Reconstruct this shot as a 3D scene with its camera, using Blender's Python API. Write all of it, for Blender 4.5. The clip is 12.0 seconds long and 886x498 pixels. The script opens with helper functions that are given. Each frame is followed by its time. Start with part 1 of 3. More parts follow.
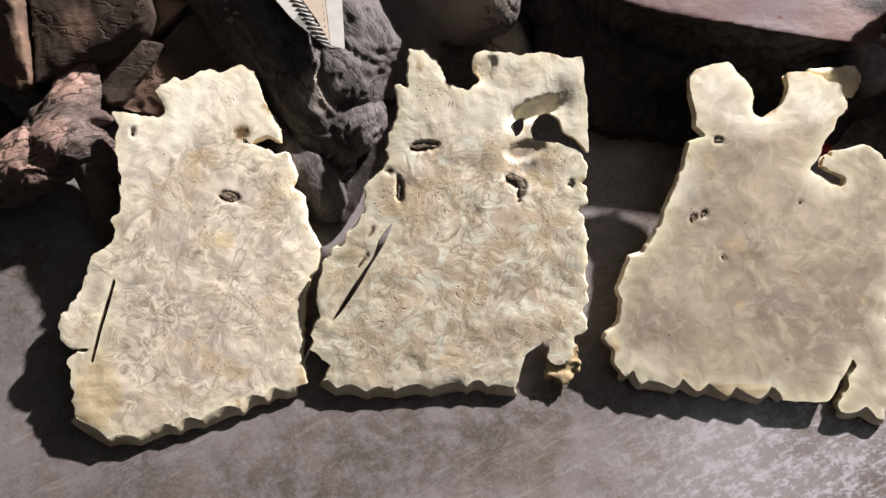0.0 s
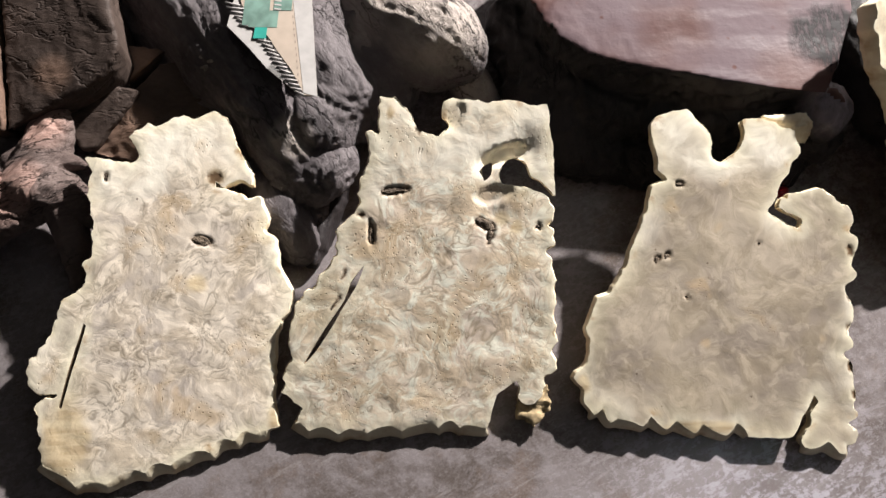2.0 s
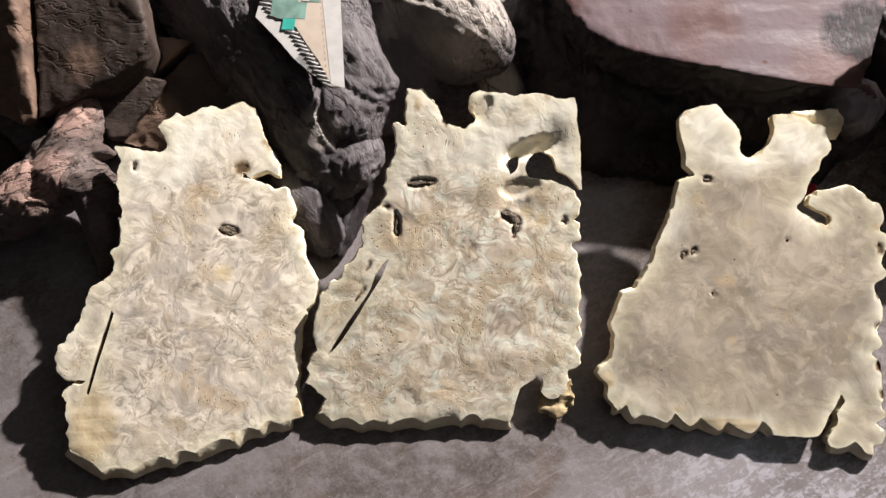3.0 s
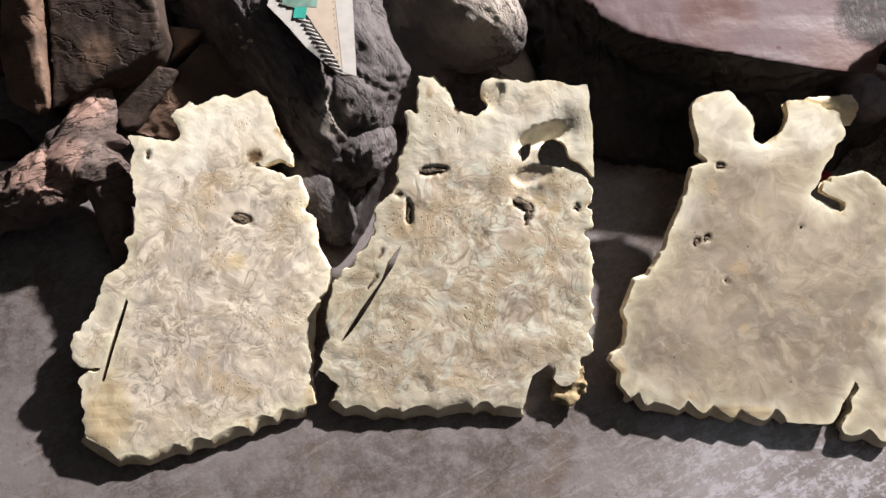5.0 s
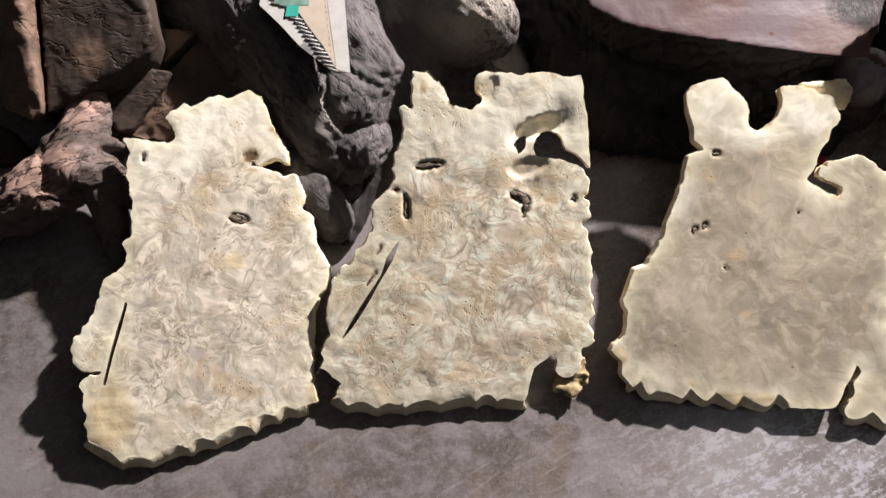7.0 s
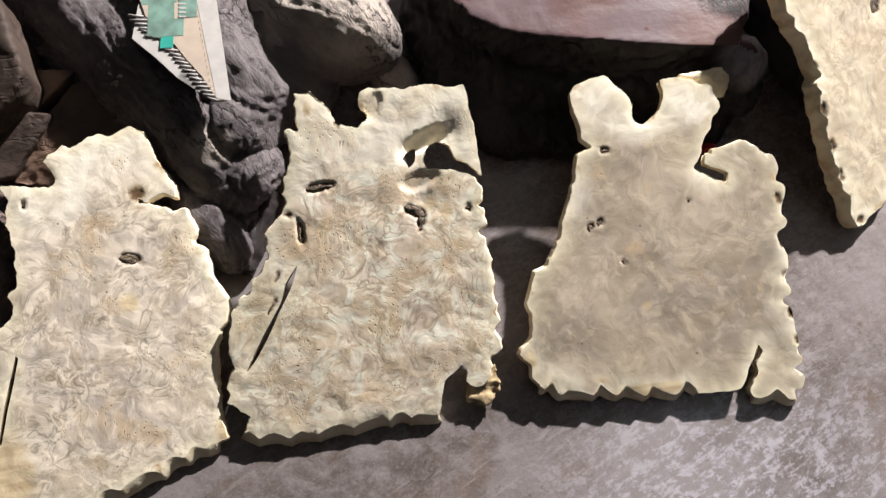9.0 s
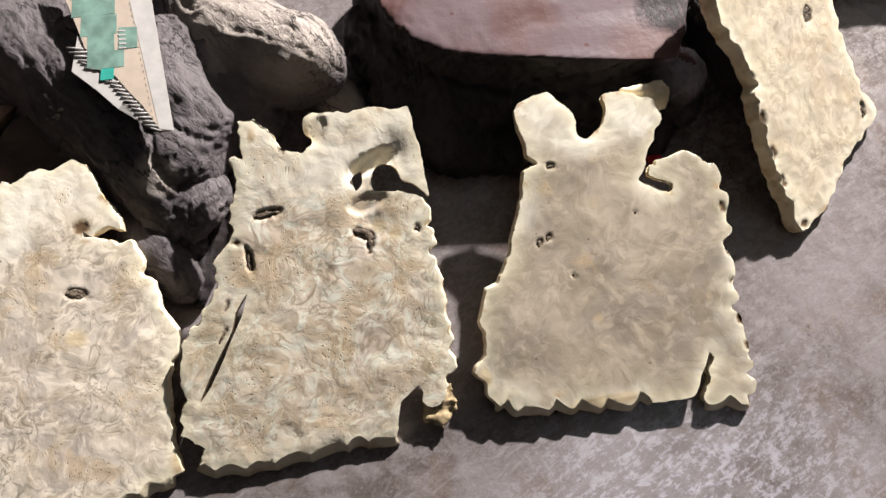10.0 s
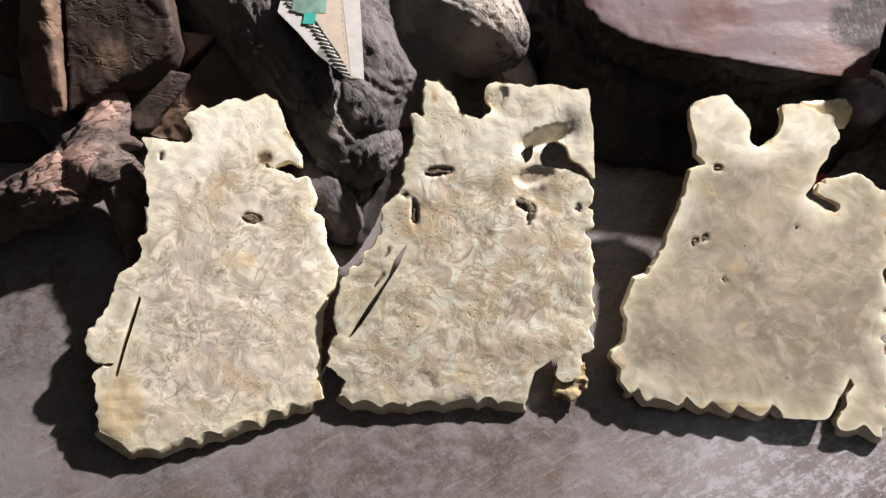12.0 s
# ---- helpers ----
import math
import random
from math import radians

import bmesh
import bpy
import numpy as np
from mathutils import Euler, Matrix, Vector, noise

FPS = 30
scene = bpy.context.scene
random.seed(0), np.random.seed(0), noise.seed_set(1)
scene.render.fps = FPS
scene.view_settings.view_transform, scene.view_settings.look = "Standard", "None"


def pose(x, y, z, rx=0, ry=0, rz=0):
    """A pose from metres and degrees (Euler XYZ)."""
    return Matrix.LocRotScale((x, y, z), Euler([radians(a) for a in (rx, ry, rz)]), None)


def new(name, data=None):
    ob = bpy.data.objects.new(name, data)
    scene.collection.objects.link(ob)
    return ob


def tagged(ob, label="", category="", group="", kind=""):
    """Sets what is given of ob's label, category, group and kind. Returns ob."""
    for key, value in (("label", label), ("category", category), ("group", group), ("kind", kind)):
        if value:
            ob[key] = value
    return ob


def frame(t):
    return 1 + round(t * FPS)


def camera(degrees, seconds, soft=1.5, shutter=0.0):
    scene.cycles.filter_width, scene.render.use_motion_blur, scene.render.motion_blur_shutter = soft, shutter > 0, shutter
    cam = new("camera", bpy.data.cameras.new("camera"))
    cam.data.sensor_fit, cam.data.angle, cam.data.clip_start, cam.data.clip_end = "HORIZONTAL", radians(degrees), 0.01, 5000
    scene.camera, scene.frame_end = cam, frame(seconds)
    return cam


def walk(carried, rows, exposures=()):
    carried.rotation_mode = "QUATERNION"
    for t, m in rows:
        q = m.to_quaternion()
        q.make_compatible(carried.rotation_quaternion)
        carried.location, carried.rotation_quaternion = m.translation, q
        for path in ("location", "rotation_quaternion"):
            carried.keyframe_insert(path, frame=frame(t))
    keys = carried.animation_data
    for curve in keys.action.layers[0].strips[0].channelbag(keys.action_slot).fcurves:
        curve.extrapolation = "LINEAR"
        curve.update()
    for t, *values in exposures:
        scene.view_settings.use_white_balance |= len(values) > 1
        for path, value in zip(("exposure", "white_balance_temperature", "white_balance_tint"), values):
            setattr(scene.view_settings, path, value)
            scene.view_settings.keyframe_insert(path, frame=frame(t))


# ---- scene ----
cam = camera(64.0, 12.0)
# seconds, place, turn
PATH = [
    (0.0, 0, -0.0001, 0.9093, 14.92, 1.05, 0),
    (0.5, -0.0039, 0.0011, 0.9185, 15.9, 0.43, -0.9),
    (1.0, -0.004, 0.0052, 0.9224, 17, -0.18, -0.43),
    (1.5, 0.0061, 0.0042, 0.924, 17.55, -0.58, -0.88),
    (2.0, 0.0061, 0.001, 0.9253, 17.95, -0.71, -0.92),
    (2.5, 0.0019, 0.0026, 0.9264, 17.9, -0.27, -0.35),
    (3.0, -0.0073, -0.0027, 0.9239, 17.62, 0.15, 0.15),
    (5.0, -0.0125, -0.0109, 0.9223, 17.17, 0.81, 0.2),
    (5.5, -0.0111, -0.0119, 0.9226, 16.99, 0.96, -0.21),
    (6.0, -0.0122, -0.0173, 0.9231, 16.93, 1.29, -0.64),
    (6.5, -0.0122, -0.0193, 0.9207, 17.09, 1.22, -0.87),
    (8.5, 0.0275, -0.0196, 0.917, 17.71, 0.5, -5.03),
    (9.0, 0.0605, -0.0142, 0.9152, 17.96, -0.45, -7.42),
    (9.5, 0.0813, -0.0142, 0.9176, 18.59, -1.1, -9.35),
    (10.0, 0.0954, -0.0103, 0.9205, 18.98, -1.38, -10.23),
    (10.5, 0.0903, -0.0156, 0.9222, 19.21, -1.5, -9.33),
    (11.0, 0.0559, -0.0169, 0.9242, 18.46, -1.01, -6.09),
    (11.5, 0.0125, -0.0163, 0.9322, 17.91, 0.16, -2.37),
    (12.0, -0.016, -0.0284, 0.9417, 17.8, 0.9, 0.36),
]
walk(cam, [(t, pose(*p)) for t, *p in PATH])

# ---- world and lamps ----
world = bpy.data.worlds.new("world")
scene.world = world
world.use_nodes = True
world.node_tree.nodes["Background"].inputs[0].default_value = (0.5, 0.55, 0.62, 1)
world.node_tree.nodes["Background"].inputs[1].default_value = 0.003


def lamp(name, eye, watts, radius, colour):
    data = bpy.data.lights.new(name, "POINT")
    data.energy, data.shadow_soft_size, data.color = watts, radius, colour
    ob = new(name, data)
    ob.location = eye
    return ob


lamp("key_lamp", (2.45, 3.15, 2.01), 2370, 0.06, (1.0, 0.937, 0.90))
lamp("ceiling_lamp", (1.05, -0.13, 1.8), 2.7, 0.03, (0.80, 0.87, 1.0))


# ---- materials ----
FLOOR = 0.016


class Graph:
    """A material and short ways to its nodes."""

    def __init__(self, name, rough=0.6, spec=0.35):
        self.mat = bpy.data.materials.new(name)
        self.mat.use_nodes = True
        self.tree = self.mat.node_tree
        self.bsdf = self.tree.nodes["Principled BSDF"]
        self.bsdf.inputs["Roughness"].default_value = rough
        self.bsdf.inputs["Specular IOR Level"].default_value = spec

    def put(self, socket, value):
        if isinstance(value, bpy.types.NodeSocket):
            self.tree.links.new(value, socket)
        else:
            socket.default_value = value

    def coords(self, shift=(0, 0, 0), stretch=(1, 1, 1), turn=0):
        tc = self.tree.nodes.new("ShaderNodeTexCoord")
        mp = self.tree.nodes.new("ShaderNodeMapping")
        mp.vector_type = "TEXTURE"
        mp.inputs["Location"].default_value = tuple(-v for v in shift)
        mp.inputs["Scale"].default_value = tuple(1 / v for v in stretch)
        mp.inputs["Rotation"].default_value = (0, 0, radians(turn))
        self.tree.links.new(tc.outputs["Object"], mp.inputs["Vector"])
        return mp.outputs["Vector"]

    def noise(self, co, scale, detail=3.0, rough=0.55, distort=0.0):
        n = self.tree.nodes.new("ShaderNodeTexNoise")
        self.put(n.inputs["Vector"], co)
        n.inputs["Scale"].default_value, n.inputs["Detail"].default_value = scale, detail
        n.inputs["Roughness"].default_value, n.inputs["Distortion"].default_value = rough, distort
        return n.outputs

    def cells(self, co, scale, feature="F1"):
        n = self.tree.nodes.new("ShaderNodeTexVoronoi")
        n.feature = feature
        self.put(n.inputs["Vector"], co)
        n.inputs["Scale"].default_value = scale
        return n.outputs["Distance"]

    def math(self, op, a, b=0.0, clamp=False):
        n = self.tree.nodes.new("ShaderNodeMath")
        n.operation, n.use_clamp = op, clamp
        self.put(n.inputs[0], a)
        self.put(n.inputs[1], b)
        return n.outputs[0]

    def ramp(self, fac, low, high, a=0.0, b=1.0):
        n = self.tree.nodes.new("ShaderNodeMapRange")
        n.interpolation_type = "SMOOTHSTEP"
        self.put(n.inputs["Value"], fac)
        for key, value in (("From Min", low), ("From Max", high), ("To Min", a), ("To Max", b)):
            self.put(n.inputs[key], value)
        return n.outputs["Result"]

    def mix(self, fac, a, b, blend="MIX"):
        n = self.tree.nodes.new("ShaderNodeMix")
        n.data_type, n.blend_type = "RGBA", blend
        self.put(n.inputs[0], fac)
        self.put(n.inputs[6], (*a, 1) if isinstance(a, tuple) else a)
        self.put(n.inputs[7], (*b, 1) if isinstance(b, tuple) else b)
        return n.outputs[2]

    def warp(self, co, colour, amount):
        s = self.tree.nodes.new("ShaderNodeVectorMath")
        s.operation = "MULTIPLY_ADD"
        self.put(s.inputs[0], colour)
        s.inputs[1].default_value = (amount,) * 3
        self.put(s.inputs[2], co)
        return s.outputs[0]

    def attr(self, name):
        n = self.tree.nodes.new("ShaderNodeAttribute")
        n.attribute_name = name
        return n.outputs["Fac"]

    def bump(self, height, strength=0.4, distance=0.001):
        n = self.tree.nodes.new("ShaderNodeBump")
        n.inputs["Strength"].default_value, n.inputs["Distance"].default_value = strength, distance
        self.put(n.inputs["Height"], height)
        self.tree.links.new(n.outputs["Normal"], self.bsdf.inputs["Normal"])

    def done(self, colour, rough=None):
        self.put(self.bsdf.inputs["Base Color"], colour if not isinstance(colour, tuple) else (*colour, 1))
        if rough is not None:
            self.put(self.bsdf.inputs["Roughness"], rough)
        return self.mat


def burl(name, shift, pale, mauve, tan, figure=1.0, specks=0.56, rough=0.5):
    """Burl wood: soft marbled swirls, eyes with rings, pin knots, creamy sapwood at the rim and top, dark pits, shade
    painted inside holes.
    """
    g = Graph(name, rough, 0.35)
    co = g.coords(shift)
    c1 = g.warp(co, g.noise(co, 11, 2)["Color"], 0.075)
    c2 = g.warp(c1, g.noise(c1, 34, 2)["Color"], 0.030)
    c3 = g.warp(c2, g.noise(c2, 90, 2)["Color"], 0.008)
    # broad marbling, then curls, then fine rings
    marble = g.ramp(g.noise(c2, 26, 2, 0.5)["Fac"], 0.36, 0.64)
    curl = g.math("PINGPONG", g.math("MULTIPLY", g.noise(c2, 19, 2, 0.5)["Fac"], 7.0), 0.5)
    ring = g.math("PINGPONG", g.math("MULTIPLY", g.noise(c3, 40, 2, 0.5)["Fac"], 6.0), 0.5)
    here = g.ramp(g.noise(co, 21, 2)["Fac"], 0.42, 0.60)
    there = g.ramp(g.noise(g.coords((shift[1], 3.3, 0.4)), 24, 2)["Fac"], 0.44, 0.60)
    tone = g.ramp(g.noise(c1, 9, 3)["Fac"], 0.38, 0.62)
    colour = g.mix(tone, pale, mauve)
    colour = g.mix(g.math("MULTIPLY", marble, 0.35 + 0.40 * figure), colour, tan)
    bright = tuple(min(0.93, 1.28 * v) for v in pale)
    colour = g.mix(g.math("MULTIPLY", g.ramp(g.noise(c3, 46, 3)["Fac"], 0.50, 0.66), 0.30 + 0.45 * figure), colour, bright)
    colour = g.mix(g.math("MULTIPLY", g.math("MULTIPLY", g.ramp(curl, 0.30, 0.5), here), 0.60 * figure), colour, bright)
    colour = g.mix(g.math("MULTIPLY", g.math("MULTIPLY", g.ramp(curl, 0.15, 0.0), here), 0.62 * figure), colour, tuple(0.52 * v for v in tan))
    colour = g.mix(g.math("MULTIPLY", g.math("MULTIPLY", g.ramp(ring, 0.15, 0.0), there), 0.60 * figure), colour, tuple(0.48 * v for v in tan))
    colour = g.mix(g.math("MULTIPLY", g.math("MULTIPLY", g.ramp(ring, 0.34, 0.5), there), 0.50 * figure), colour, bright)
    eye = g.cells(c2, 44)
    rings = g.math("PINGPONG", g.math("MULTIPLY", eye, 4.5), 0.5)
    spot = g.math("MULTIPLY", g.ramp(eye, 0.42, 0.16), g.ramp(g.noise(co, 17, 2)["Fac"], 0.46, 0.58))
    colour = g.mix(g.math("MULTIPLY", g.math("MULTIPLY", g.ramp(rings, 0.16, 0.0), spot), 0.50 * figure), colour, tuple(0.45 * v for v in tan))
    colour = g.mix(g.math("MULTIPLY", g.math("MULTIPLY", g.ramp(rings, 0.30, 0.5), spot), 0.45 * figure), colour, bright)
    hair = g.math("PINGPONG", g.math("MULTIPLY", g.noise(c3, 70, 3, 0.5)["Fac"], 7.0), 0.5)
    colour = g.mix(g.math("MULTIPLY", g.math("MULTIPLY", g.ramp(hair, 0.16, 0.0), marble), 0.40 * figure), colour, tuple(0.5 * v for v in tan))
    area = g.ramp(g.noise(co, 15, 2)["Fac"], specks, specks + 0.08)
    dots = g.ramp(g.cells(c1, 230), 0.26, 0.12)
    rare = g.ramp(g.cells(co, 34), 0.06, 0.03)
    stain = g.math("MULTIPLY", area, g.ramp(g.noise(c2, 45, 3)["Fac"], 0.36, 0.62, 0.05, 0.5))
    colour = g.mix(stain, colour, (0.55, 0.40, 0.23))
    cream = g.math("MULTIPLY", g.attr("sap"), g.ramp(g.noise(c2, 26, 3)["Fac"], 0.34, 0.64, 0.95, 0.35))
    colour = g.mix(cream, colour, (0.93, 0.88, 0.755))
    colour = g.mix(g.math("MULTIPLY", dots, g.math("MULTIPLY", area, 0.6)), colour, (0.16, 0.10, 0.05))
    colour = g.mix(g.math("MULTIPLY", rare, 0.75), colour, (0.10, 0.07, 0.045))
    rim = g.attr("rim")
    edge = g.math("MULTIPLY", rim, g.ramp(g.noise(co, 24, 3)["Fac"], 0.3, 0.6, 0.1, 0.75))
    colour = g.mix(edge, colour, (0.88, 0.82, 0.60))
    amber = g.math("MULTIPLY", g.ramp(rim, 0.3, 0.8), g.ramp(g.noise(co, 30, 4)["Fac"], 0.57, 0.70, 0.0, 0.75))
    colour = g.mix(amber, colour, (0.46, 0.29, 0.13))
    side = g.attr("side")
    sap = g.mix(g.ramp(g.noise(co, 40, 4)["Fac"], 0.45, 0.68), (0.84, 0.74, 0.55), (0.60, 0.44, 0.25))
    colour = g.mix(side, colour, sap)
    grain = g.noise(g.coords(shift, (0.15, 1, 1)), 90, 3)["Fac"]
    colour = g.mix(g.attr("ochre"), colour, g.mix(g.ramp(grain, 0.35, 0.65), (0.72, 0.60, 0.39), (0.53, 0.40, 0.23)))
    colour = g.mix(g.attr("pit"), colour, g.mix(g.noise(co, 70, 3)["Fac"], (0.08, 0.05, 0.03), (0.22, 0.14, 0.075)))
    height = g.math("ADD", g.math("MULTIPLY", marble, 0.5), g.math("MULTIPLY", g.noise(co, 260, 3)["Fac"], 0.30))
    height = g.math("ADD", height, g.math("MULTIPLY", g.noise(c3, 44, 3)["Fac"], 1.8))
    height = g.math("SUBTRACT", height, g.math("MULTIPLY", dots, area))
    g.bump(height, 0.20 + 0.20 * figure, 0.0010)
    return g.done(colour, g.ramp(g.noise(c1, 30, 3)["Fac"], 0.3, 0.7, rough - 0.1, rough + 0.15))


M_BURL_A = burl("burl_grey_cream", (1.3, 0.2, 0.0), (0.69, 0.618, 0.518), (0.50, 0.442, 0.392), (0.56, 0.475, 0.365), figure=1.2)
M_BURL_B = burl("burl_cream", (4.1, 2.2, 0.4), (0.88, 0.775, 0.62), (0.71, 0.605, 0.50), (0.71, 0.575, 0.41), figure=1.2, specks=0.50)
M_BURL_C = burl("burl_tan", (7.7, 5.1, 0.9), (0.49, 0.42, 0.33), (0.305, 0.258, 0.212), (0.355, 0.295, 0.20), figure=0.30, specks=0.62, rough=0.4)
M_BURL_D = burl("burl_buff", (2.7, 8.3, 0.3), (0.63, 0.56, 0.43), (0.54, 0.47, 0.37), (0.54, 0.44, 0.31), figure=0.6, specks=0.64)


def concrete():
    g = Graph("worn_concrete", 0.5, 0.8)
    co = g.coords()
    c1 = g.warp(co, g.noise(co, 5, 4)["Color"], 0.06)
    big = g.ramp(g.noise(c1, 4.5, 5, 0.6)["Fac"], 0.32, 0.68)
    mid = g.ramp(g.noise(c1, 38, 9, 0.80)["Fac"], 0.42, 0.60)
    grit = g.noise(co, 260, 4, 0.7)["Fac"]
    colour = g.mix(big, (0.095, 0.078, 0.070), (0.23, 0.205, 0.207))
    colour = g.mix(g.math("MULTIPLY", mid, 0.6), colour, (0.25, 0.228, 0.236))
    rust = g.math("MULTIPLY", g.ramp(g.noise(co, 14, 7, 0.7)["Fac"], 0.52, 0.66), 0.4)
    colour = g.mix(rust, colour, (0.13, 0.085, 0.055))
    spots = g.math("MULTIPLY", g.ramp(g.cells(c1, 75), 0.16, 0.06), g.ramp(g.noise(co, 17, 3)["Fac"], 0.42, 0.6, 0.0, 0.75))
    colour = g.mix(spots, colour, (0.07, 0.06, 0.055))
    colour = g.mix(g.ramp(grit, 0.48, 0.70, 0.0, 0.35), colour, (0.30, 0.278, 0.28))
    swirl = g.noise(g.coords((0, 0, 0), (0.4, 4.0, 1.0), 27), 40, 5, 0.6, 0.6)["Fac"]
    scrape = g.math("MULTIPLY", g.ramp(swirl, 0.56, 0.66), g.ramp(g.noise(co, 7, 2)["Fac"], 0.40, 0.58))
    colour = g.mix(g.math("MULTIPLY", scrape, 0.4), colour, (0.34, 0.32, 0.32))
    # pale flecks round one spot paint the floor's glare into its colour
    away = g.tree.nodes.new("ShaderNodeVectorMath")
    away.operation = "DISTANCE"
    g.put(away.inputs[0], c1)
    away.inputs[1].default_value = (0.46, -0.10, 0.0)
    worn_lit = g.ramp(away.outputs["Value"], 0.34, 0.06)
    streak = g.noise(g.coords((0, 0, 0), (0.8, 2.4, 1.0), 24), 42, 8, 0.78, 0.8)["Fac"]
    glare_fleck = g.math("MULTIPLY", worn_lit, g.ramp(g.math("ADD", g.math("MULTIPLY", streak, 0.5), g.math("MULTIPLY", g.noise(c1, 60, 8, 0.8)["Fac"], 0.5)), 0.48, 0.56))
    colour = g.mix(g.math("MULTIPLY", glare_fleck, 0.46), colour, (0.56, 0.55, 0.64))
    smooth = g.math("ADD", g.math("MULTIPLY", g.noise(c1, 60, 8, 0.8)["Fac"], 0.55), g.math("MULTIPLY", streak, 0.45))
    rough = g.math("SUBTRACT", g.ramp(smooth, 0.40, 0.60, 0.06, 0.42), g.math("MULTIPLY", scrape, 0.12))
    g.bump(g.math("ADD", g.math("MULTIPLY", grit, 0.35), g.math("ADD", g.noise(c1, 40, 5)["Fac"], g.math("MULTIPLY", g.noise(c1, 130, 4, 0.7)["Fac"], 0.6))), 0.45, 0.0012)
    return g.done(colour, rough)


def bark_wood(name, dark, light, worn_lit, stretch=(1, 1, 1), scale=30, rough=0.7, bump=0.6, spec=0.3, cracks=0.6, depth=0.006, turn=0):
    """Weathered root wood: fine broken grain with cracks, and paler places where the attribute says so, some worn and
    some painted as lit.
    """
    g = Graph(name, rough, spec)
    co = g.coords((0.3, 0.7, 0.1), stretch, turn)
    c1 = g.warp(co, g.noise(co, 12, 3)["Color"], 0.035)
    ridge = g.noise(c1, scale, 7, 0.7, 0.3)["Fac"]
    crack = g.ramp(g.math("ABSOLUTE", g.math("SUBTRACT", g.noise(c1, scale * 0.7, 4, 0.6)["Fac"], 0.5)), 0.028, 0.0)
    crack = g.math("MULTIPLY", crack, g.ramp(g.noise(co, 13, 2)["Fac"], 0.45, 0.62))
    patch = g.ramp(g.noise(c1, 9, 5)["Fac"], 0.36, 0.64)
    fine = g.noise(co, 190, 4, 0.7)["Fac"]
    colour = g.mix(patch, dark, light)
    colour = g.mix(g.ramp(ridge, 0.45, 0.75, 0.0, 0.5), colour, tuple(min(1, 1.6 * v) for v in light))
    keep = g.math("MULTIPLY", g.attr("worn_lit"), g.ramp(ridge, 0.30, 0.58, 0.5, 1.0))
    colour = g.mix(keep, colour, worn_lit)
    colour = g.mix(g.ramp(fine, 0.45, 0.75, 0.0, 0.35), colour, tuple(min(1, 1.5 * v) for v in light))
    colour = g.mix(g.math("MULTIPLY", crack, cracks), colour, tuple(0.25 * v for v in dark))
    g.bump(g.math("SUBTRACT", g.math("ADD", ridge, g.math("MULTIPLY", fine, 0.25)), g.math("MULTIPLY", crack, 0.6)), bump, depth)
    return g.done(colour)


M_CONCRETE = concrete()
M_ROOT = bark_wood("weathered_grey_root", (0.062, 0.053, 0.056), (0.138, 0.122, 0.126), (0.40, 0.35, 0.31), (1.0, 0.40, 1.0), 62, bump=1.0, cracks=0.85, depth=0.006, turn=32)
M_BROWN = bark_wood("dry_brown_wood", (0.040, 0.028, 0.023), (0.064, 0.046, 0.038), (0.21, 0.135, 0.098), (0.5, 1, 0.5), 34, bump=0.4, cracks=0.3)
# pale tone of the rubbed wood is raised to paint its lit ridge
M_RED = bark_wood("reddish_root_wood", (0.105, 0.076, 0.068), (0.185, 0.143, 0.13), (0.42, 0.27, 0.225), (0.35, 1.5, 1.0), 60, bump=1.0, cracks=0.8, turn=28)
# the pale tone here stands for light on the block's bulge
M_BARK = bark_wood("black_bark", (0.012, 0.0095, 0.009), (0.028, 0.023, 0.024), (0.26, 0.225, 0.25), (1.4, 0.7, 1.0), 30, 0.55)
M_DUSK = bark_wood("dark_reddish_wood", (0.03, 0.016, 0.014), (0.05, 0.03, 0.026), (0.1, 0.06, 0.05), (1, 1, 1), 26, bump=0.5)
M_POCKET = bark_wood("bark_inclusion", (0.06, 0.045, 0.035), (0.20, 0.155, 0.11), (0.2, 0.15, 0.1), (1, 1, 1), 120)


def pink_face():
    g = Graph("sawn_pink_heartwood", 0.6, 0.12)
    co = g.coords((0, 0, 0), (0.5, 1.6, 1))
    c1 = g.warp(co, g.noise(co, 7, 3)["Color"], 0.05)
    grain = g.noise(c1, 28, 5, 0.6)["Fac"]
    colour = g.mix(g.ramp(grain, 0.35, 0.65), (0.080, 0.036, 0.031), (0.122, 0.068, 0.062))
    colour = g.mix(g.ramp(g.noise(g.coords(), 6, 3)["Fac"], 0.4, 0.65), colour, (0.128, 0.093, 0.103))
    far = g.tree.nodes.new("ShaderNodeVectorMath")
    far.operation = "DISTANCE"
    g.put(far.inputs[0], g.warp(g.coords(), g.noise(g.coords(), 30, 4)["Color"], 0.05))
    far.inputs[1].default_value = (0.555, 0.565, 0.175)
    burnt = g.ramp(far.outputs["Value"], 0.062, 0.040)
    burnt = g.math("MULTIPLY", burnt, g.ramp(g.noise(g.coords((0, 0, 0), (2.0, 0.6, 1)), 70, 5, 0.7)["Fac"], 0.40, 0.55, 0.55, 1.0))
    colour = g.mix(burnt, colour, (0.014, 0.012, 0.013))
    spots = g.ramp(g.cells(g.coords(), 34), 0.15, 0.06)
    keep = g.ramp(g.noise(g.coords(), 12, 2)["Fac"], 0.5, 0.6)
    colour = g.mix(g.math("MULTIPLY", spots, keep), colour, (0.10, 0.045, 0.04))
    g.bump(g.math("ADD", g.math("MULTIPLY", burnt, 1.5), g.math("ADD", grain, g.noise(g.coords(), 90, 4)["Fac"])), 0.3, 0.002)
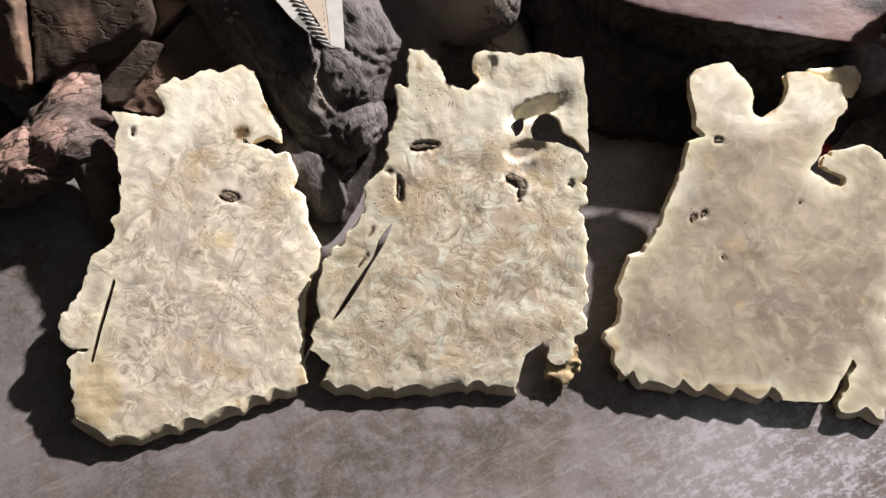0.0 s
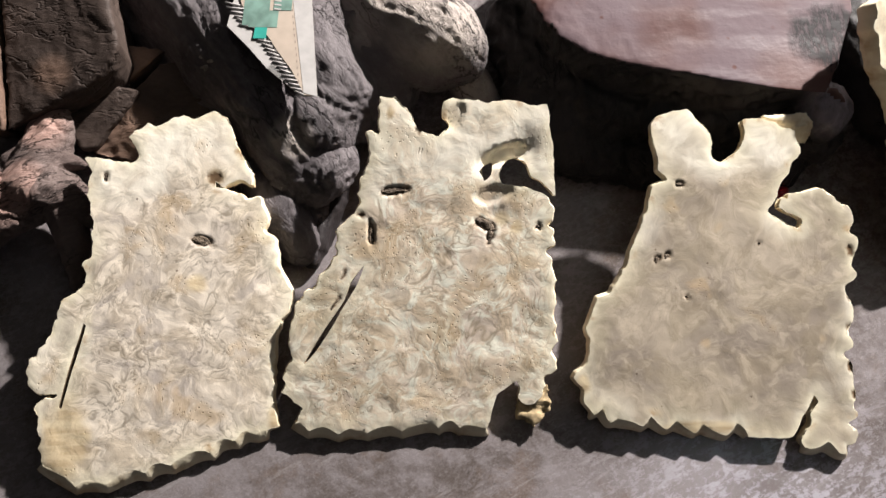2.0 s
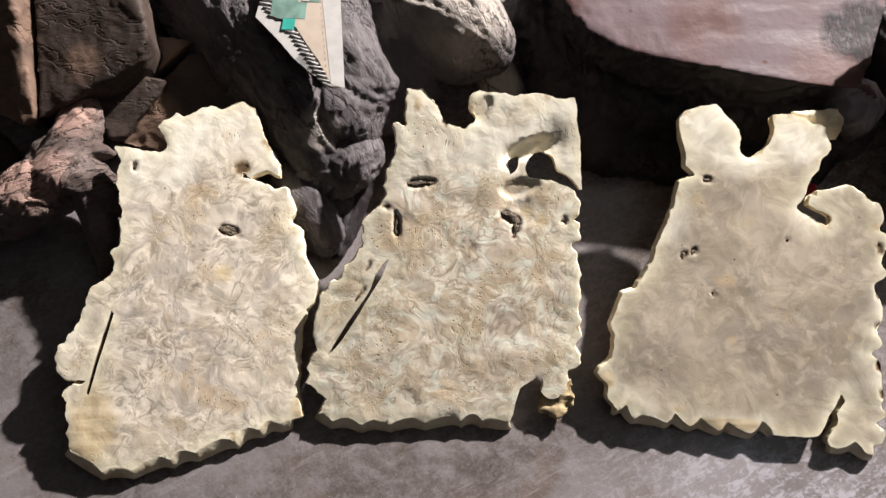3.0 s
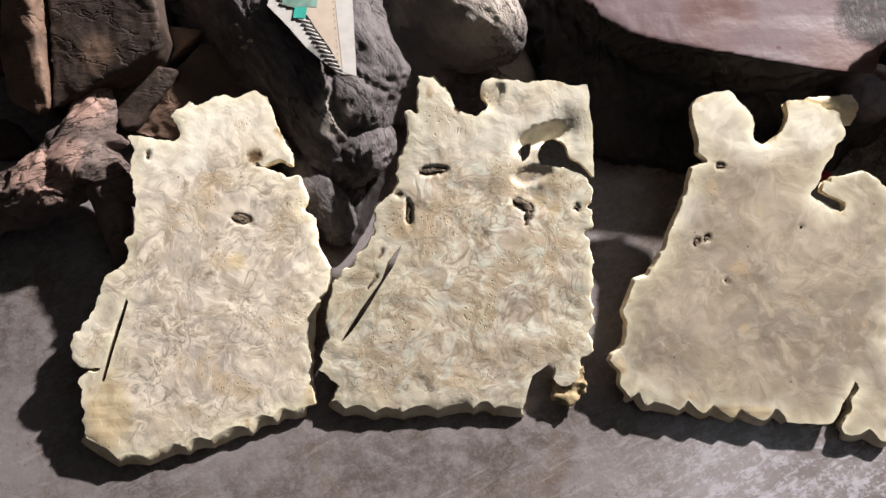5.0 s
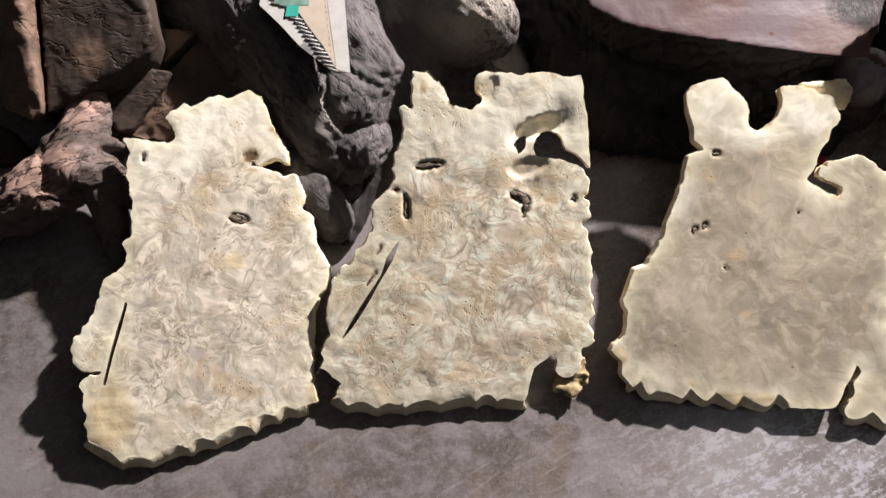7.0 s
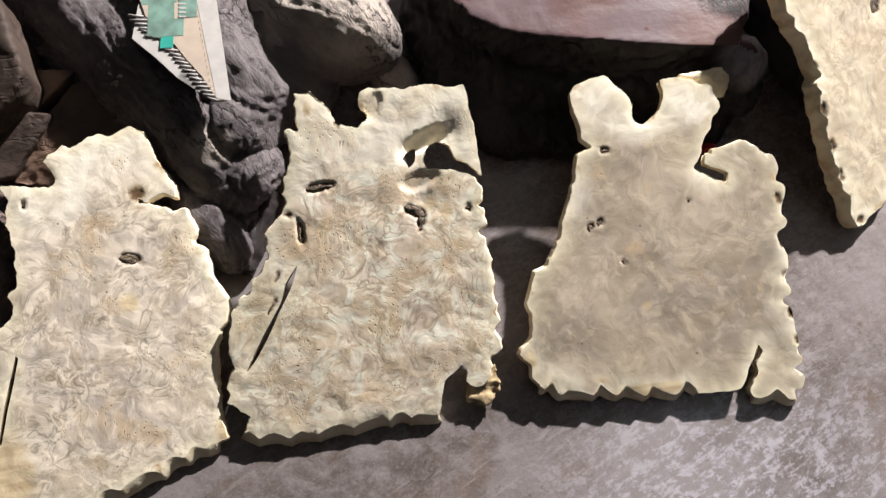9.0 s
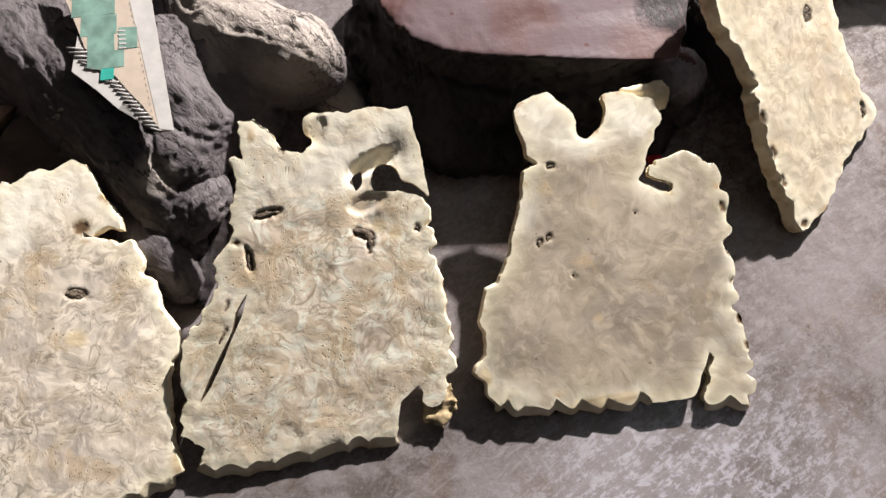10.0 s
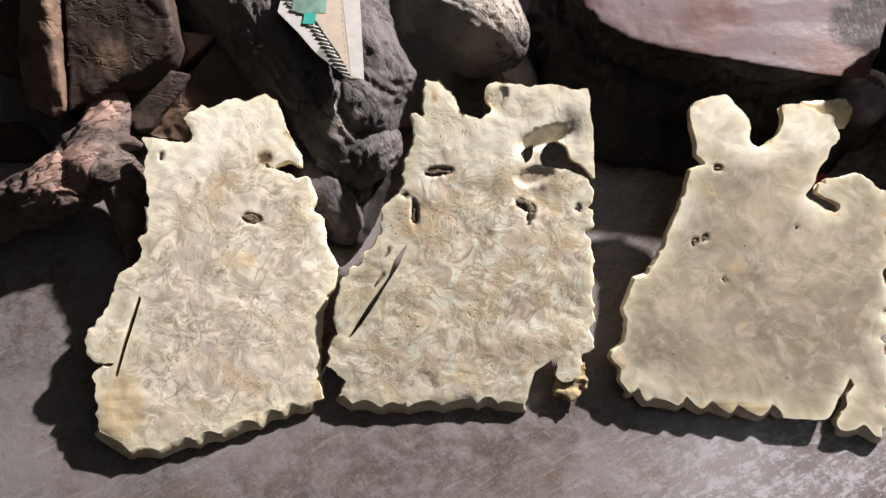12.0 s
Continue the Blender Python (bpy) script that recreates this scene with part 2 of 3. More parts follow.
    return g.done(colour, g.ramp(g.noise(c1, 20, 3)["Fac"], 0.35, 0.65, 0.5, 0.7))


M_PINK = pink_face()


def plain(name, colour, rough=0.7, vary=0.15, scale=60):
    g = Graph(name, rough, 0.3)
    n = g.noise(g.coords(), scale, 4)["Fac"]
    return g.done(g.mix(g.ramp(n, 0.3, 0.7), tuple(v * (1 - vary) for v in colour), tuple(min(1, v * (1 + vary)) for v in colour)))


M_CARD = plain("beige_carton", (0.46, 0.385, 0.315), 0.75, 0.06)
M_LINER = plain("pale_carton_liner", (0.46, 0.445, 0.43), 0.8, 0.08)
M_TEAL = plain("teal_print", (0.155, 0.26, 0.22), 0.7, 0.28, 45)
M_TEAL_DARK = plain("dark_teal_print", (0.03, 0.33, 0.27), 0.7, 0.1)
M_MARK = plain("grey_print", (0.30, 0.25, 0.22), 0.7, 0.1)
M_NUB = plain("spongy_brown_wood", (0.44, 0.34, 0.20), 0.9, 0.5, 110)
# unseen walls and ceiling are near black so that shadows get little bounce
M_WALL = plain("dark_wall", (0.015, 0.014, 0.013), 0.9, 0.2, 3)
M_CEIL = plain("dark_ceiling", (0.008, 0.008, 0.008), 0.9, 0.2, 3)
M_SCRAP = plain("red_plastic", (0.35, 0.02, 0.03), 0.4, 0.1)


# ---- ways to build ----
def mesh_object(name, verts, faces, material, parent=None, smooth=True, attrs=None, mats=None):
    me = bpy.data.meshes.new(name)
    me.from_pydata([tuple(v) for v in verts], [], [tuple(f) for f in faces])
    for m in mats or [material]:
        me.materials.append(m)
    for key, values in (attrs or {}).items():
        a = me.attributes.new(key, "FLOAT", "POINT")
        a.data.foreach_set("value", np.asarray(values, dtype=np.float32))
    me.polygons.foreach_set("use_smooth", [smooth] * len(me.polygons))
    me.update()
    ob = new(name, me)
    if parent:
        ob.parent = parent
    return ob


def part(name, bm, material, parent, label=""):
    me = bpy.data.meshes.new(name)
    bm.to_mesh(me)
    bm.free()
    me.materials.append(material)
    me.polygons.foreach_set("use_smooth", [True] * len(me.polygons))
    ob = new(name, me)
    ob.parent = parent
    return tagged(ob, label)


def spline(points, step):
    """A closed Catmull-Rom curve through the points, walked in even steps. Also tells each step's stretch by the points' third number."""
    p = np.array(points, float)
    xy, n, out = p[:, :2], len(p), []
    for i in range(n):
        a, b, c, d = (xy[(i + k) % n] for k in (-1, 0, 1, 2))
        count = max(1, int(np.linalg.norm(c - b) / step))
        for s in np.arange(count) / count:
            q = 0.5 * (2 * b + (c - a) * s + (2 * a - 5 * b + 4 * c - d) * s**2 + (3 * b - a - 3 * c + d) * s**3)
            q = 0.55 * q + 0.45 * (b + (c - b) * s)
            out.append((*q, p[i, 2]))
    return np.array(out)


def normals_2d(xy):
    """Outward normals of a clockwise closed curve."""
    d = np.roll(xy, -2, 0) - np.roll(xy, 2, 0)
    d /= np.linalg.norm(d, axis=1)[:, None] + 1e-9
    return np.stack([-d[:, 1], d[:, 0]], 1)


def inside(points, loop):
    x, y = points[:, 0], points[:, 1]
    a, b = loop, np.roll(loop, -1, 0)
    result = np.zeros(len(points), bool)
    for (x0, y0), (x1, y1) in zip(a, b):
        if y0 != y1:
            result ^= ((y0 > y) != (y1 > y)) & (x < (x1 - x0) * (y - y0) / (y1 - y0) + x0)
    return result


def cut_into_triangles(loops, extra):
    from mathutils.geometry import delaunay_2d_cdt

    coords, edges, start = [], [], 0
    for loop in loops:
        n = len(loop)
        coords += [Vector(q) for q in loop]
        edges += [(start + i, start + (i + 1) % n) for i in range(n)]
        start += n
    coords += [Vector(q) for q in extra]
    verts, _, faces, origin, _, _ = delaunay_2d_cdt(coords, edges, [], 0, 1e-6)
    xy = np.array([tuple(v) for v in verts])
    tri = np.array([f for f in faces if len(f) == 3])
    centre = xy[tri].mean(1)
    keep = np.zeros(len(tri), bool)
    for loop in loops:
        keep ^= inside(centre, loop)
    where = {o: i for i, some in enumerate(origin) for o in some}
    return xy, tri[keep], where


# how a stretch of edge is finished: scallop pitch, scallop depth, flare of the underside, raggedness, how narrow the scallops are
FINISH = {4: (0.03, 0.0, 0.0, 0.0012, 1.0), 0: (0.026, 0.0020, 0.000, 0.0016, 1.0), 1: (0.026, 0.0045, 0.002, 0.0018, 1.0), 2: (0.038, 0.0095, 0.0135, 0.0010, 0.8), 3: (0.022, 0.0030, 0.002, 0.0032, 1.0)}
NOTCHED = {4: (0.03, 0.0, 0.0, 0.0008, 1.0), 0: (0.024, 0.0020, 0.000, 0.0014, 1.0), 1: (0.041, 0.0130, 0.001, 0.0009, 3.0), 2: (0.033, 0.0170, 0.0100, 0.0008, -1.0), 3: (0.03, 0.0020, 0.003, 0.0016, 1.0)}
RUGGED = {0: (0.03, 0.0040, 0.002, 0.002, 1.0), 1: (0.034, 0.0050, 0.004, 0.0018, 1.5), 2: (0.02, 0.004, 0.003, 0.002, 1.0), 3: (0.036, 0.0100, 0.004, 0.0026, 2.5)}


def burl_slab(label, stretches, at, material, thick=0.014, holes=(), pits=(), ochre=None, seed=1, finish=FINISH, lumps=0.0012, dents=(), sap_from=320, sap_slope=0.0, scoops=(), kinds=(0, 1, 2, 3)):
    """A slab of burl with a ragged live edge. stretches: top, right, bottom and left edge, clockwise, in millimetres."""
    pts = [(x / 1000, y / 1000, k) for k, some in zip(kinds, stretches) for x, y in some]
    line = spline(pts, 0.0028)
    xy, kind = line[:, :2], line[:, 2].astype(int)
    out = normals_2d(xy)
    length = np.r_[0, np.cumsum(np.linalg.norm(np.diff(xy, axis=0), axis=1))]
    rag = np.array([noise.noise(Vector((x * 90, y * 90, seed))) + 0.6 * noise.noise(Vector((x * 240, y * 240, seed + 5))) for x, y in xy])
    pitch, depth, flare, ragged, narrow = (np.array([finish[k][n] for k in kind]) for n in range(5))
    wob = np.array([noise.noise(Vector((x * 22, y * 22, seed + 9))) for x, y in xy])
    turns = length / pitch + 0.55 * wob
    wave = np.abs(np.sin(math.pi * turns)) ** np.abs(narrow)
    tooth = turns % 1.0
    wave = np.where(narrow < 0, np.minimum(tooth / 0.72, (1 - tooth) / 0.28) ** 1.3, wave)
    ring0 = xy + out * (rag * ragged - wave * depth * (0.8 + 0.6 * wob))[:, None]
    loops = [ring0]
    for hole in holes:
        loops.append(spline([(x / 1000, y / 1000, 0) for x, y in hole], 0.0025)[:, :2])
    low, high, step = ring0.min(0), ring0.max(0), 0.0034
    gx, gy = np.meshgrid(np.arange(low[0], high[0], step), np.arange(low[1], high[1], step))
    grid = np.stack([gx.ravel(), gy.ravel()], 1)
    grid += np.random.RandomState(seed).uniform(-0.3, 0.3, grid.shape) * step
    ok = np.zeros(len(grid), bool)
    for loop in loops:
        ok ^= inside(grid, loop)
    grid = grid[ok]
    border = np.concatenate(loops)

    def far(p):
        return np.concatenate([np.sqrt(((q[:, None] - border[None]) ** 2).sum(-1)).min(1) for q in np.array_split(p, max(1, len(p) // 800))])

    grid = grid[far(grid) > 0.0016]
    flat, tri, where = cut_into_triangles(loops, grid)
    dist = far(flat)
    patch = np.array([noise.noise(Vector((x * 16, y * 16, seed + 3))) for x, y in flat])
    z = np.array([lumps * noise.noise(Vector((x * 28, y * 28, seed))) + 0.4 * lumps * noise.noise(Vector((x * 85, y * 85, seed))) for x, y in flat])
    z -= (0.0002 + 0.0007 * np.clip(0.3 + 2 * patch, 0, 2)) * np.exp(-dist / 0.004)
    pit = np.zeros(len(flat))
    for px, py, rx, ry, turn, deep in pits:
        c, s = math.cos(radians(turn)), math.sin(radians(turn))
        dx, dy = flat[:, 0] - px / 1000, flat[:, 1] - py / 1000
        r = np.sqrt(((dx * c + dy * s) / (rx / 1000)) ** 2 + ((dy * c - dx * s) / (ry / 1000)) ** 2)
        r += 0.25 * np.array([noise.noise(Vector((x * 140, y * 140, seed))) for x, y in flat])
        pit = np.maximum(pit, np.clip((1.05 - r) / 0.2, 0, 1))
        z -= deep / 1000 * np.clip(1.08 - r, 0, 0.4) / 0.4
    for px, py, rx, deep in dents:
        r = np.hypot(flat[:, 0] - px / 1000, flat[:, 1] - py / 1000) / (rx / 1000)
        z -= deep / 1000 * np.exp(-(r**2) * 2)
    for px, py, rx, ry, turn, deep in scoops:
        c, s = math.cos(radians(turn)), math.sin(radians(turn))
        dx, dy = flat[:, 0] - px / 1000, flat[:, 1] - py / 1000
        q = np.sqrt(((dx * c + dy * s) / (rx / 1000)) ** 2 + ((dy * c - dx * s) / (ry / 1000)) ** 2)
        z -= deep / 1000 * np.clip((1.0 - q) / 0.35, 0, 1) ** 0.7
    tint = np.zeros(len(flat))
    for place in ochre or ():
        ox, oy, orx, ory = (v / 1000 for v in place)
        r = np.hypot((flat[:, 0] - ox) / orx, (flat[:, 1] - oy) / ory) + 0.3 * np.array([noise.noise(Vector((x * 60, y * 60, seed))) for x, y in flat])
        tint = np.maximum(tint, np.clip((1.15 - r) / 0.6, 0, 0.85))
    rim = np.exp(-dist / 0.011)
    cream = np.clip((flat[:, 1] - sap_from / 1000 + 0.03 * patch + 0.25 * flat[:, 0] * sap_slope) / 0.03, 0, 1)
    cream = np.maximum(cream, np.clip(1.0 - dist / np.maximum(0.004, 0.012 + 0.04 * patch), 0, 1) * 0.8)
    verts = [(x, y, h) for (x, y), h in zip(flat, z)]
    faces = [tuple(t) if np.cross(flat[t[1]] - flat[t[0]], flat[t[2]] - flat[t[0]]) > 0 else tuple(t[::-1]) for t in tri]
    attrs = {"rim": list(rim), "side": [0.0] * len(verts), "pit": list(pit), "ochre": list(tint), "sap": list(cream)}
    # the edges, ring by ring, down to the underside
    start = 0
    for number, loop in enumerate(loops):
        n = len(loop)
        top = [where[start + i] for i in range(n)]
        nrm = out if number == 0 else -normals_2d(loop) * (1 if np.sum(np.cross(loop, np.roll(loop, -1, 0))) < 0 else -1)
        grow = flare + wave * depth * 0.4 if number == 0 else np.zeros(n)
        uneven = rag if number == 0 else np.zeros(n)
        base = len(verts)
        verts += [verts[k] for k in top]
        for key, value in (("rim", 1.0), ("side", 0.3), ("pit", 0.0), ("ochre", 0.0), ("sap", 0.5)):
            attrs[key] += [value] * n
        rings = [list(range(base, base + n))]
        for share, drop in ((0.12, 0.06), (0.50, 0.30), (0.90, 0.66), (1.0, 1.0)):
            tuck = -0.002 if drop == 1.0 and number == 0 else 0.0
            base = len(verts)
            for i in range(n):
                q = loop[i] + nrm[i] * (grow[i] * share + tuck + 0.0012 * uneven[i] * math.sin(5 * drop))
                verts.append((q[0], q[1], -thick * drop * (1 + 0.06 * uneven[i])))
            rings.append(list(range(base, base + n)))
            attrs["rim"] += [1.0] * n
            attrs["side"] += [min(1.0, 0.35 + drop)] * n
            # walls of holes take the dark pit colour, painting in their shade
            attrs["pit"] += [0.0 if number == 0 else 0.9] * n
            attrs["ochre"] += [0.0] * n
            attrs["sap"] += [0.5] * n
        for a, b in zip(rings, rings[1:]):
            for i in range(n):
                j = (i + 1) % n
                faces.append((a[i], a[j], b[j], b[i]))
        start += n
    under, tri2, where2 = cut_into_triangles(loops, [])
    base = len(verts)
    verts += [(x, y, -thick * 0.97) for x, y in under]
    faces += [tuple(base + i for i in t) for t in tri2]
    for key, value in (("rim", 1.0), ("side", 1.0), ("pit", 0.0), ("ochre", 0.0), ("sap", 0.5)):
        attrs[key] += [value] * len(under)
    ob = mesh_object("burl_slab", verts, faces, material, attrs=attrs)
    ob.matrix_world = at
    tagged(ob, label, "wood slab", "burl slabs on the floor")
    for px, py, rx, ry, turn, deep in pits:
        if deep < 2:
            continue
        bm = bmesh.new()
        bmesh.ops.create_icosphere(bm, subdivisions=3, radius=1.0)
        for v in bm.verts:
            d = 1 + 0.6 * noise.noise(v.co * 2.2 + Vector((px, py, 0)))
            v.co = Vector((v.co.x * rx * 1.0e-3, v.co.y * ry * 1.0e-3, v.co.z * 0.0026)) * d
            v.co.z += 0.0015 * noise.noise(v.co * 300)
        bmesh.ops.transform(bm, verts=bm.verts, matrix=pose(px / 1000, py / 1000, -0.0022 - deep * 0.0003, 0, 0, turn))
        part("bark_pocket", bm, M_POCKET, ob, "dark brown bark grown into the wood")
    return ob


def fused(bm, voxel):
    """One skin round all that is in bm."""
    me = bpy.data.meshes.new("raw")
    bm.to_mesh(me)
    bm.free()
    ob = new("raw", me)
    mod = ob.modifiers.new("skin", "REMESH")
    mod.mode, mod.voxel_size, mod.use_smooth_shade = "VOXEL", voxel, True
    bpy.context.view_layer.update()
    made = bpy.data.meshes.new_from_object(ob.evaluated_get(bpy.context.evaluated_depsgraph_get()))
    bpy.data.objects.remove(ob)
    bpy.data.meshes.remove(me)
    return made


def ball(bm, centre, size, turn=(0, 0, 0)):
    made = bmesh.ops.create_icosphere(bm, subdivisions=3, radius=1.0)["verts"]
    m = pose(*centre, *turn) @ Matrix.Diagonal((*size, 1))
    bmesh.ops.transform(bm, verts=made, matrix=m)


def limb(bm, stops):
    """A run of balls along stops of (x, y, z, radius)."""
    for (x0, y0, z0, r0), (x1, y1, z1, r1) in zip(stops, stops[1:]):
        count = max(2, int(math.dist((x0, y0, z0), (x1, y1, z1)) / (0.35 * min(r0, r1))))
        for k in range(count + 1):
            s = k / count
            ball(bm, (x0 + (x1 - x0) * s, y0 + (y1 - y0) * s, z0 + (z1 - z0) * s), (r0 + (r1 - r0) * s,) * 3)


def hull(bm, points):
    made = [bm.verts.new(p) for p in points]
    bmesh.ops.convex_hull(bm, input=made)
    loose = [v for v in bm.verts if not v.link_faces]
    bmesh.ops.delete(bm, geom=loose, context="VERTS")


def gnarled(name, bm, material, voxel, lump, ridge, along=(1, 1, 1), worn_lit=(), seed=0, floor_at=FLOOR, lump_scale=14, ridge_scale=45, face=None, turn=0, split=0.0):
    """A weathered piece of wood from the forms in bm: lumps, then furrows that run along the grain. The spheres mark
    paler wood, rubbed on most pieces and painted as lit on some. face: a sawn plane (point, normal, material).
    """
    me = fused(bm, voxel)
    n = len(me.vertices)
    co, no = np.empty(n * 3), np.empty(n * 3)
    me.vertices.foreach_get("co", co)
    me.vertices.foreach_get("normal", no)
    co, no = co.reshape(-1, 3), no.reshape(-1, 3)
    amount = np.empty(n)
    tc, ts = math.cos(radians(turn)), math.sin(radians(turn))
    for i, (x, y, z) in enumerate(co):
        a = noise.noise(Vector((x * lump_scale, y * lump_scale, z * lump_scale + seed)))
        q = Vector(((x * tc + y * ts) * along[0], (y * tc - x * ts) * along[1], z * along[2])) * ridge_scale
        b = noise.noise(q + Vector((2 * a, seed, a)))
        c = noise.noise(q * 2.3 + Vector((seed, 3 * a, 0)))
        amount[i] = lump * a + ridge * (0.5 - 1.6 * abs(b) + 0.5 * c)
        if split:
            e = noise.noise(q * 0.45 + Vector((seed, a, 3 * a)))
            amount[i] -= split * max(0.0, 1 - abs(e) / 0.07) * max(0.0, min(1.0, 0.5 + 2 * a))
    keep = np.ones(n)
    if face:
        point, normal, _ = face
        high = (co - np.array(point)) @ np.array(normal)
        keep = np.clip(-high / 0.012, 0.06, 1)
    co = co + no * (amount * keep)[:, None]
    if face:
        point, normal = np.array(face[0]), np.array(face[1])
        high = (co - point) @ normal
        co -= normal * np.maximum(high, 0)[:, None] * 0.9
    co[:, 2] = np.maximum(co[:, 2], floor_at)
    rub_lit = np.zeros(n)
    for x, y, z, r in worn_lit:
        d = np.linalg.norm(co - np.array((x, y, z)), axis=1) / r
        rub_lit = np.maximum(rub_lit, np.clip((1.1 - d) / 0.5, 0, 1))
    me.vertices.foreach_set("co", co.ravel())
    a = me.attributes.new("worn_lit", "FLOAT", "POINT")
    a.data.foreach_set("value", rub_lit.astype(np.float32))
    me.materials.append(material)
    if face:
        me.materials.append(face[2])
        normal, point = Vector(face[1]), Vector(face[0])
        for poly in me.polygons:
            if poly.normal.dot(normal) > 0.8 and (poly.center - point).dot(normal) > -0.006:
                poly.material_index = 1
    me.polygons.foreach_set("use_smooth", [True] * len(me.polygons))
    me.update()
    me.name = name
    return new(name, me)


# ---- the room ----

def sheet(name, x0, x1, y0, y1, z0, z1, material, label, cuts=0):
    bm = bmesh.new()
    bmesh.ops.create_cube(bm, size=1.0)
    bmesh.ops.transform(bm, verts=bm.verts, matrix=Matrix.Translation(((x0 + x1) / 2, (y0 + y1) / 2, (z0 + z1) / 2)) @ Matrix.Diagonal((x1 - x0, y1 - y0, z1 - z0, 1)))
    me = bpy.data.meshes.new(name)
    bm.to_mesh(me)
    bm.free()
    me.materials.append(material)
    return tagged(new(name, me), label, name.split("_")[0], kind="structure")


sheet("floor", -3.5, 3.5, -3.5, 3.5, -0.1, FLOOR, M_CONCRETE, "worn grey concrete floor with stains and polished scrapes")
sheet("wall_north", -3.5, 3.5, 3.5, 3.6, -0.1, 3.4, M_WALL, "plain unseen wall, near black to curb bounced light")
sheet("wall_south", -3.5, 3.5, -3.6, -3.5, -0.1, 3.4, M_WALL, "plain unseen wall, near black to curb bounced light")
sheet("wall_east", 3.5, 3.6, -3.6, 3.6, -0.1, 3.4, M_WALL, "plain unseen wall, near black to curb bounced light")
sheet("wall_west", -3.6, -3.5, -3.6, 3.6, -0.1, 3.4, M_WALL, "plain unseen wall, near black to curb bounced light")
sheet("ceiling", -3.6, 3.6, -3.6, 3.6, 3.4, 3.5, M_CEIL, "plain unseen ceiling, near black to curb bounced light")

# ---- the four burl slabs ----
A_TOP = [(-100, 395), (-86, 397), (-67, 393), (-46, 391), (-38, 397), (-40, 408), (-50, 422), (-43, 430), (-27, 441), (-17, 437), (-1, 446), (14, 453), (28, 449), (55, 459), (69, 451), (77, 435), (81, 417)]
A_RIGHT = [(95, 396), (105, 372), (106, 362), (88, 369), (69, 361), (59, 367), (59, 362), (88, 355), (96, 349), (115, 349), (124, 324), (120, 308), (134, 296), (140, 261), (152, 245), (156, 229), (152, 208), (141, 187), (137, 167), (138, 112), (140, 78), (141, 66)]
A_BOTTOM = [(127, 61), (100, 54), (61, 37), (28, 25), (-17, 12), (-56, 2), (-95, 0), (-112, 8)]
A_LEFT = [(-133, 28), (-137, 55), (-143, 97), (-119, 107), (-142, 107), (-154, 123), (-155, 147), (-138, 166), (-129, 187), (-119, 218), (-113, 226), (-96, 236), (-93, 248), (-97, 262), (-93, 268), (-86, 283), (-89, 293), (-88, 310), (-93, 339), (-96, 360), (-94, 377)]
burl_slab("grey-cream burl wood slab with a slit and ragged live edge, leaning on roots", [A_TOP, A_RIGHT, A_BOTTOM, A_LEFT], pose(-0.3254, -0.0013, 0.0299, 12.74, 4.30, 0), M_BURL_A,
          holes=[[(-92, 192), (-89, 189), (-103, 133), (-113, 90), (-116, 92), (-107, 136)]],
          pits=[(-74, 371, 3.5, 6, 10, 3), (43, 294, 13, 6.5, -10, 4), (57, 373, 10, 9, 0, 1.5)], ochre=[(-106, 52, 32, 50), (138, 76, 9, 18), (58, 374, 12, 10), (40, 240, 14, 12)], seed=3, sap_from=345, sap_slope=-1.0)

B_TOP = [(-83, 411), (-65, 412), (-55, 402), (-43, 389), (-36, 372), (-25, 369), (-12, 364), (-1, 374), (-8, 388), (-8, 402), (-2, 408), (22, 409), (51, 404), (74, 407), (105, 401), (122, 402)]
B_HOOK = [(126, 363), (129, 325), (130, 290), (115, 306), (101, 314), (95, 328), (84, 336), (72, 334), (62, 319), (66, 305), (93, 300), (113, 294)]
B_RIGHT = [(123, 287), (128, 273), (129, 259), (122, 253), (130, 246), (129, 228), (121, 221), (128, 208), (132, 166), (129, 142), (133, 114), (127, 97), (132, 87), (127, 73), (117, 66)]
B_BAY = [(114, 47), (104, 35), (92, 34), (83, 42), (86, 53), (81, 63), (67, 53), (57, 46), (50, 22)]
B_BOTTOM = [(43, 3), (22, 5), (-12, 7), (-48, 3), (-99, 1), (-139, 0), (-175, 5)]
B_LEFT = [(-191, 14), (-181, 32), (-194, 42), (-205, 53), (-203, 81), (-195, 93), (-197, 117), (-190, 152), (-187, 162), (-161, 188), (-150, 204), (-137, 222), (-137, 248), (-128, 260), (-114, 272), (-108, 296), (-110, 307), (-99, 332), (-97, 353), (-101, 367), (-93, 370), (-86, 369), (-84, 392)]
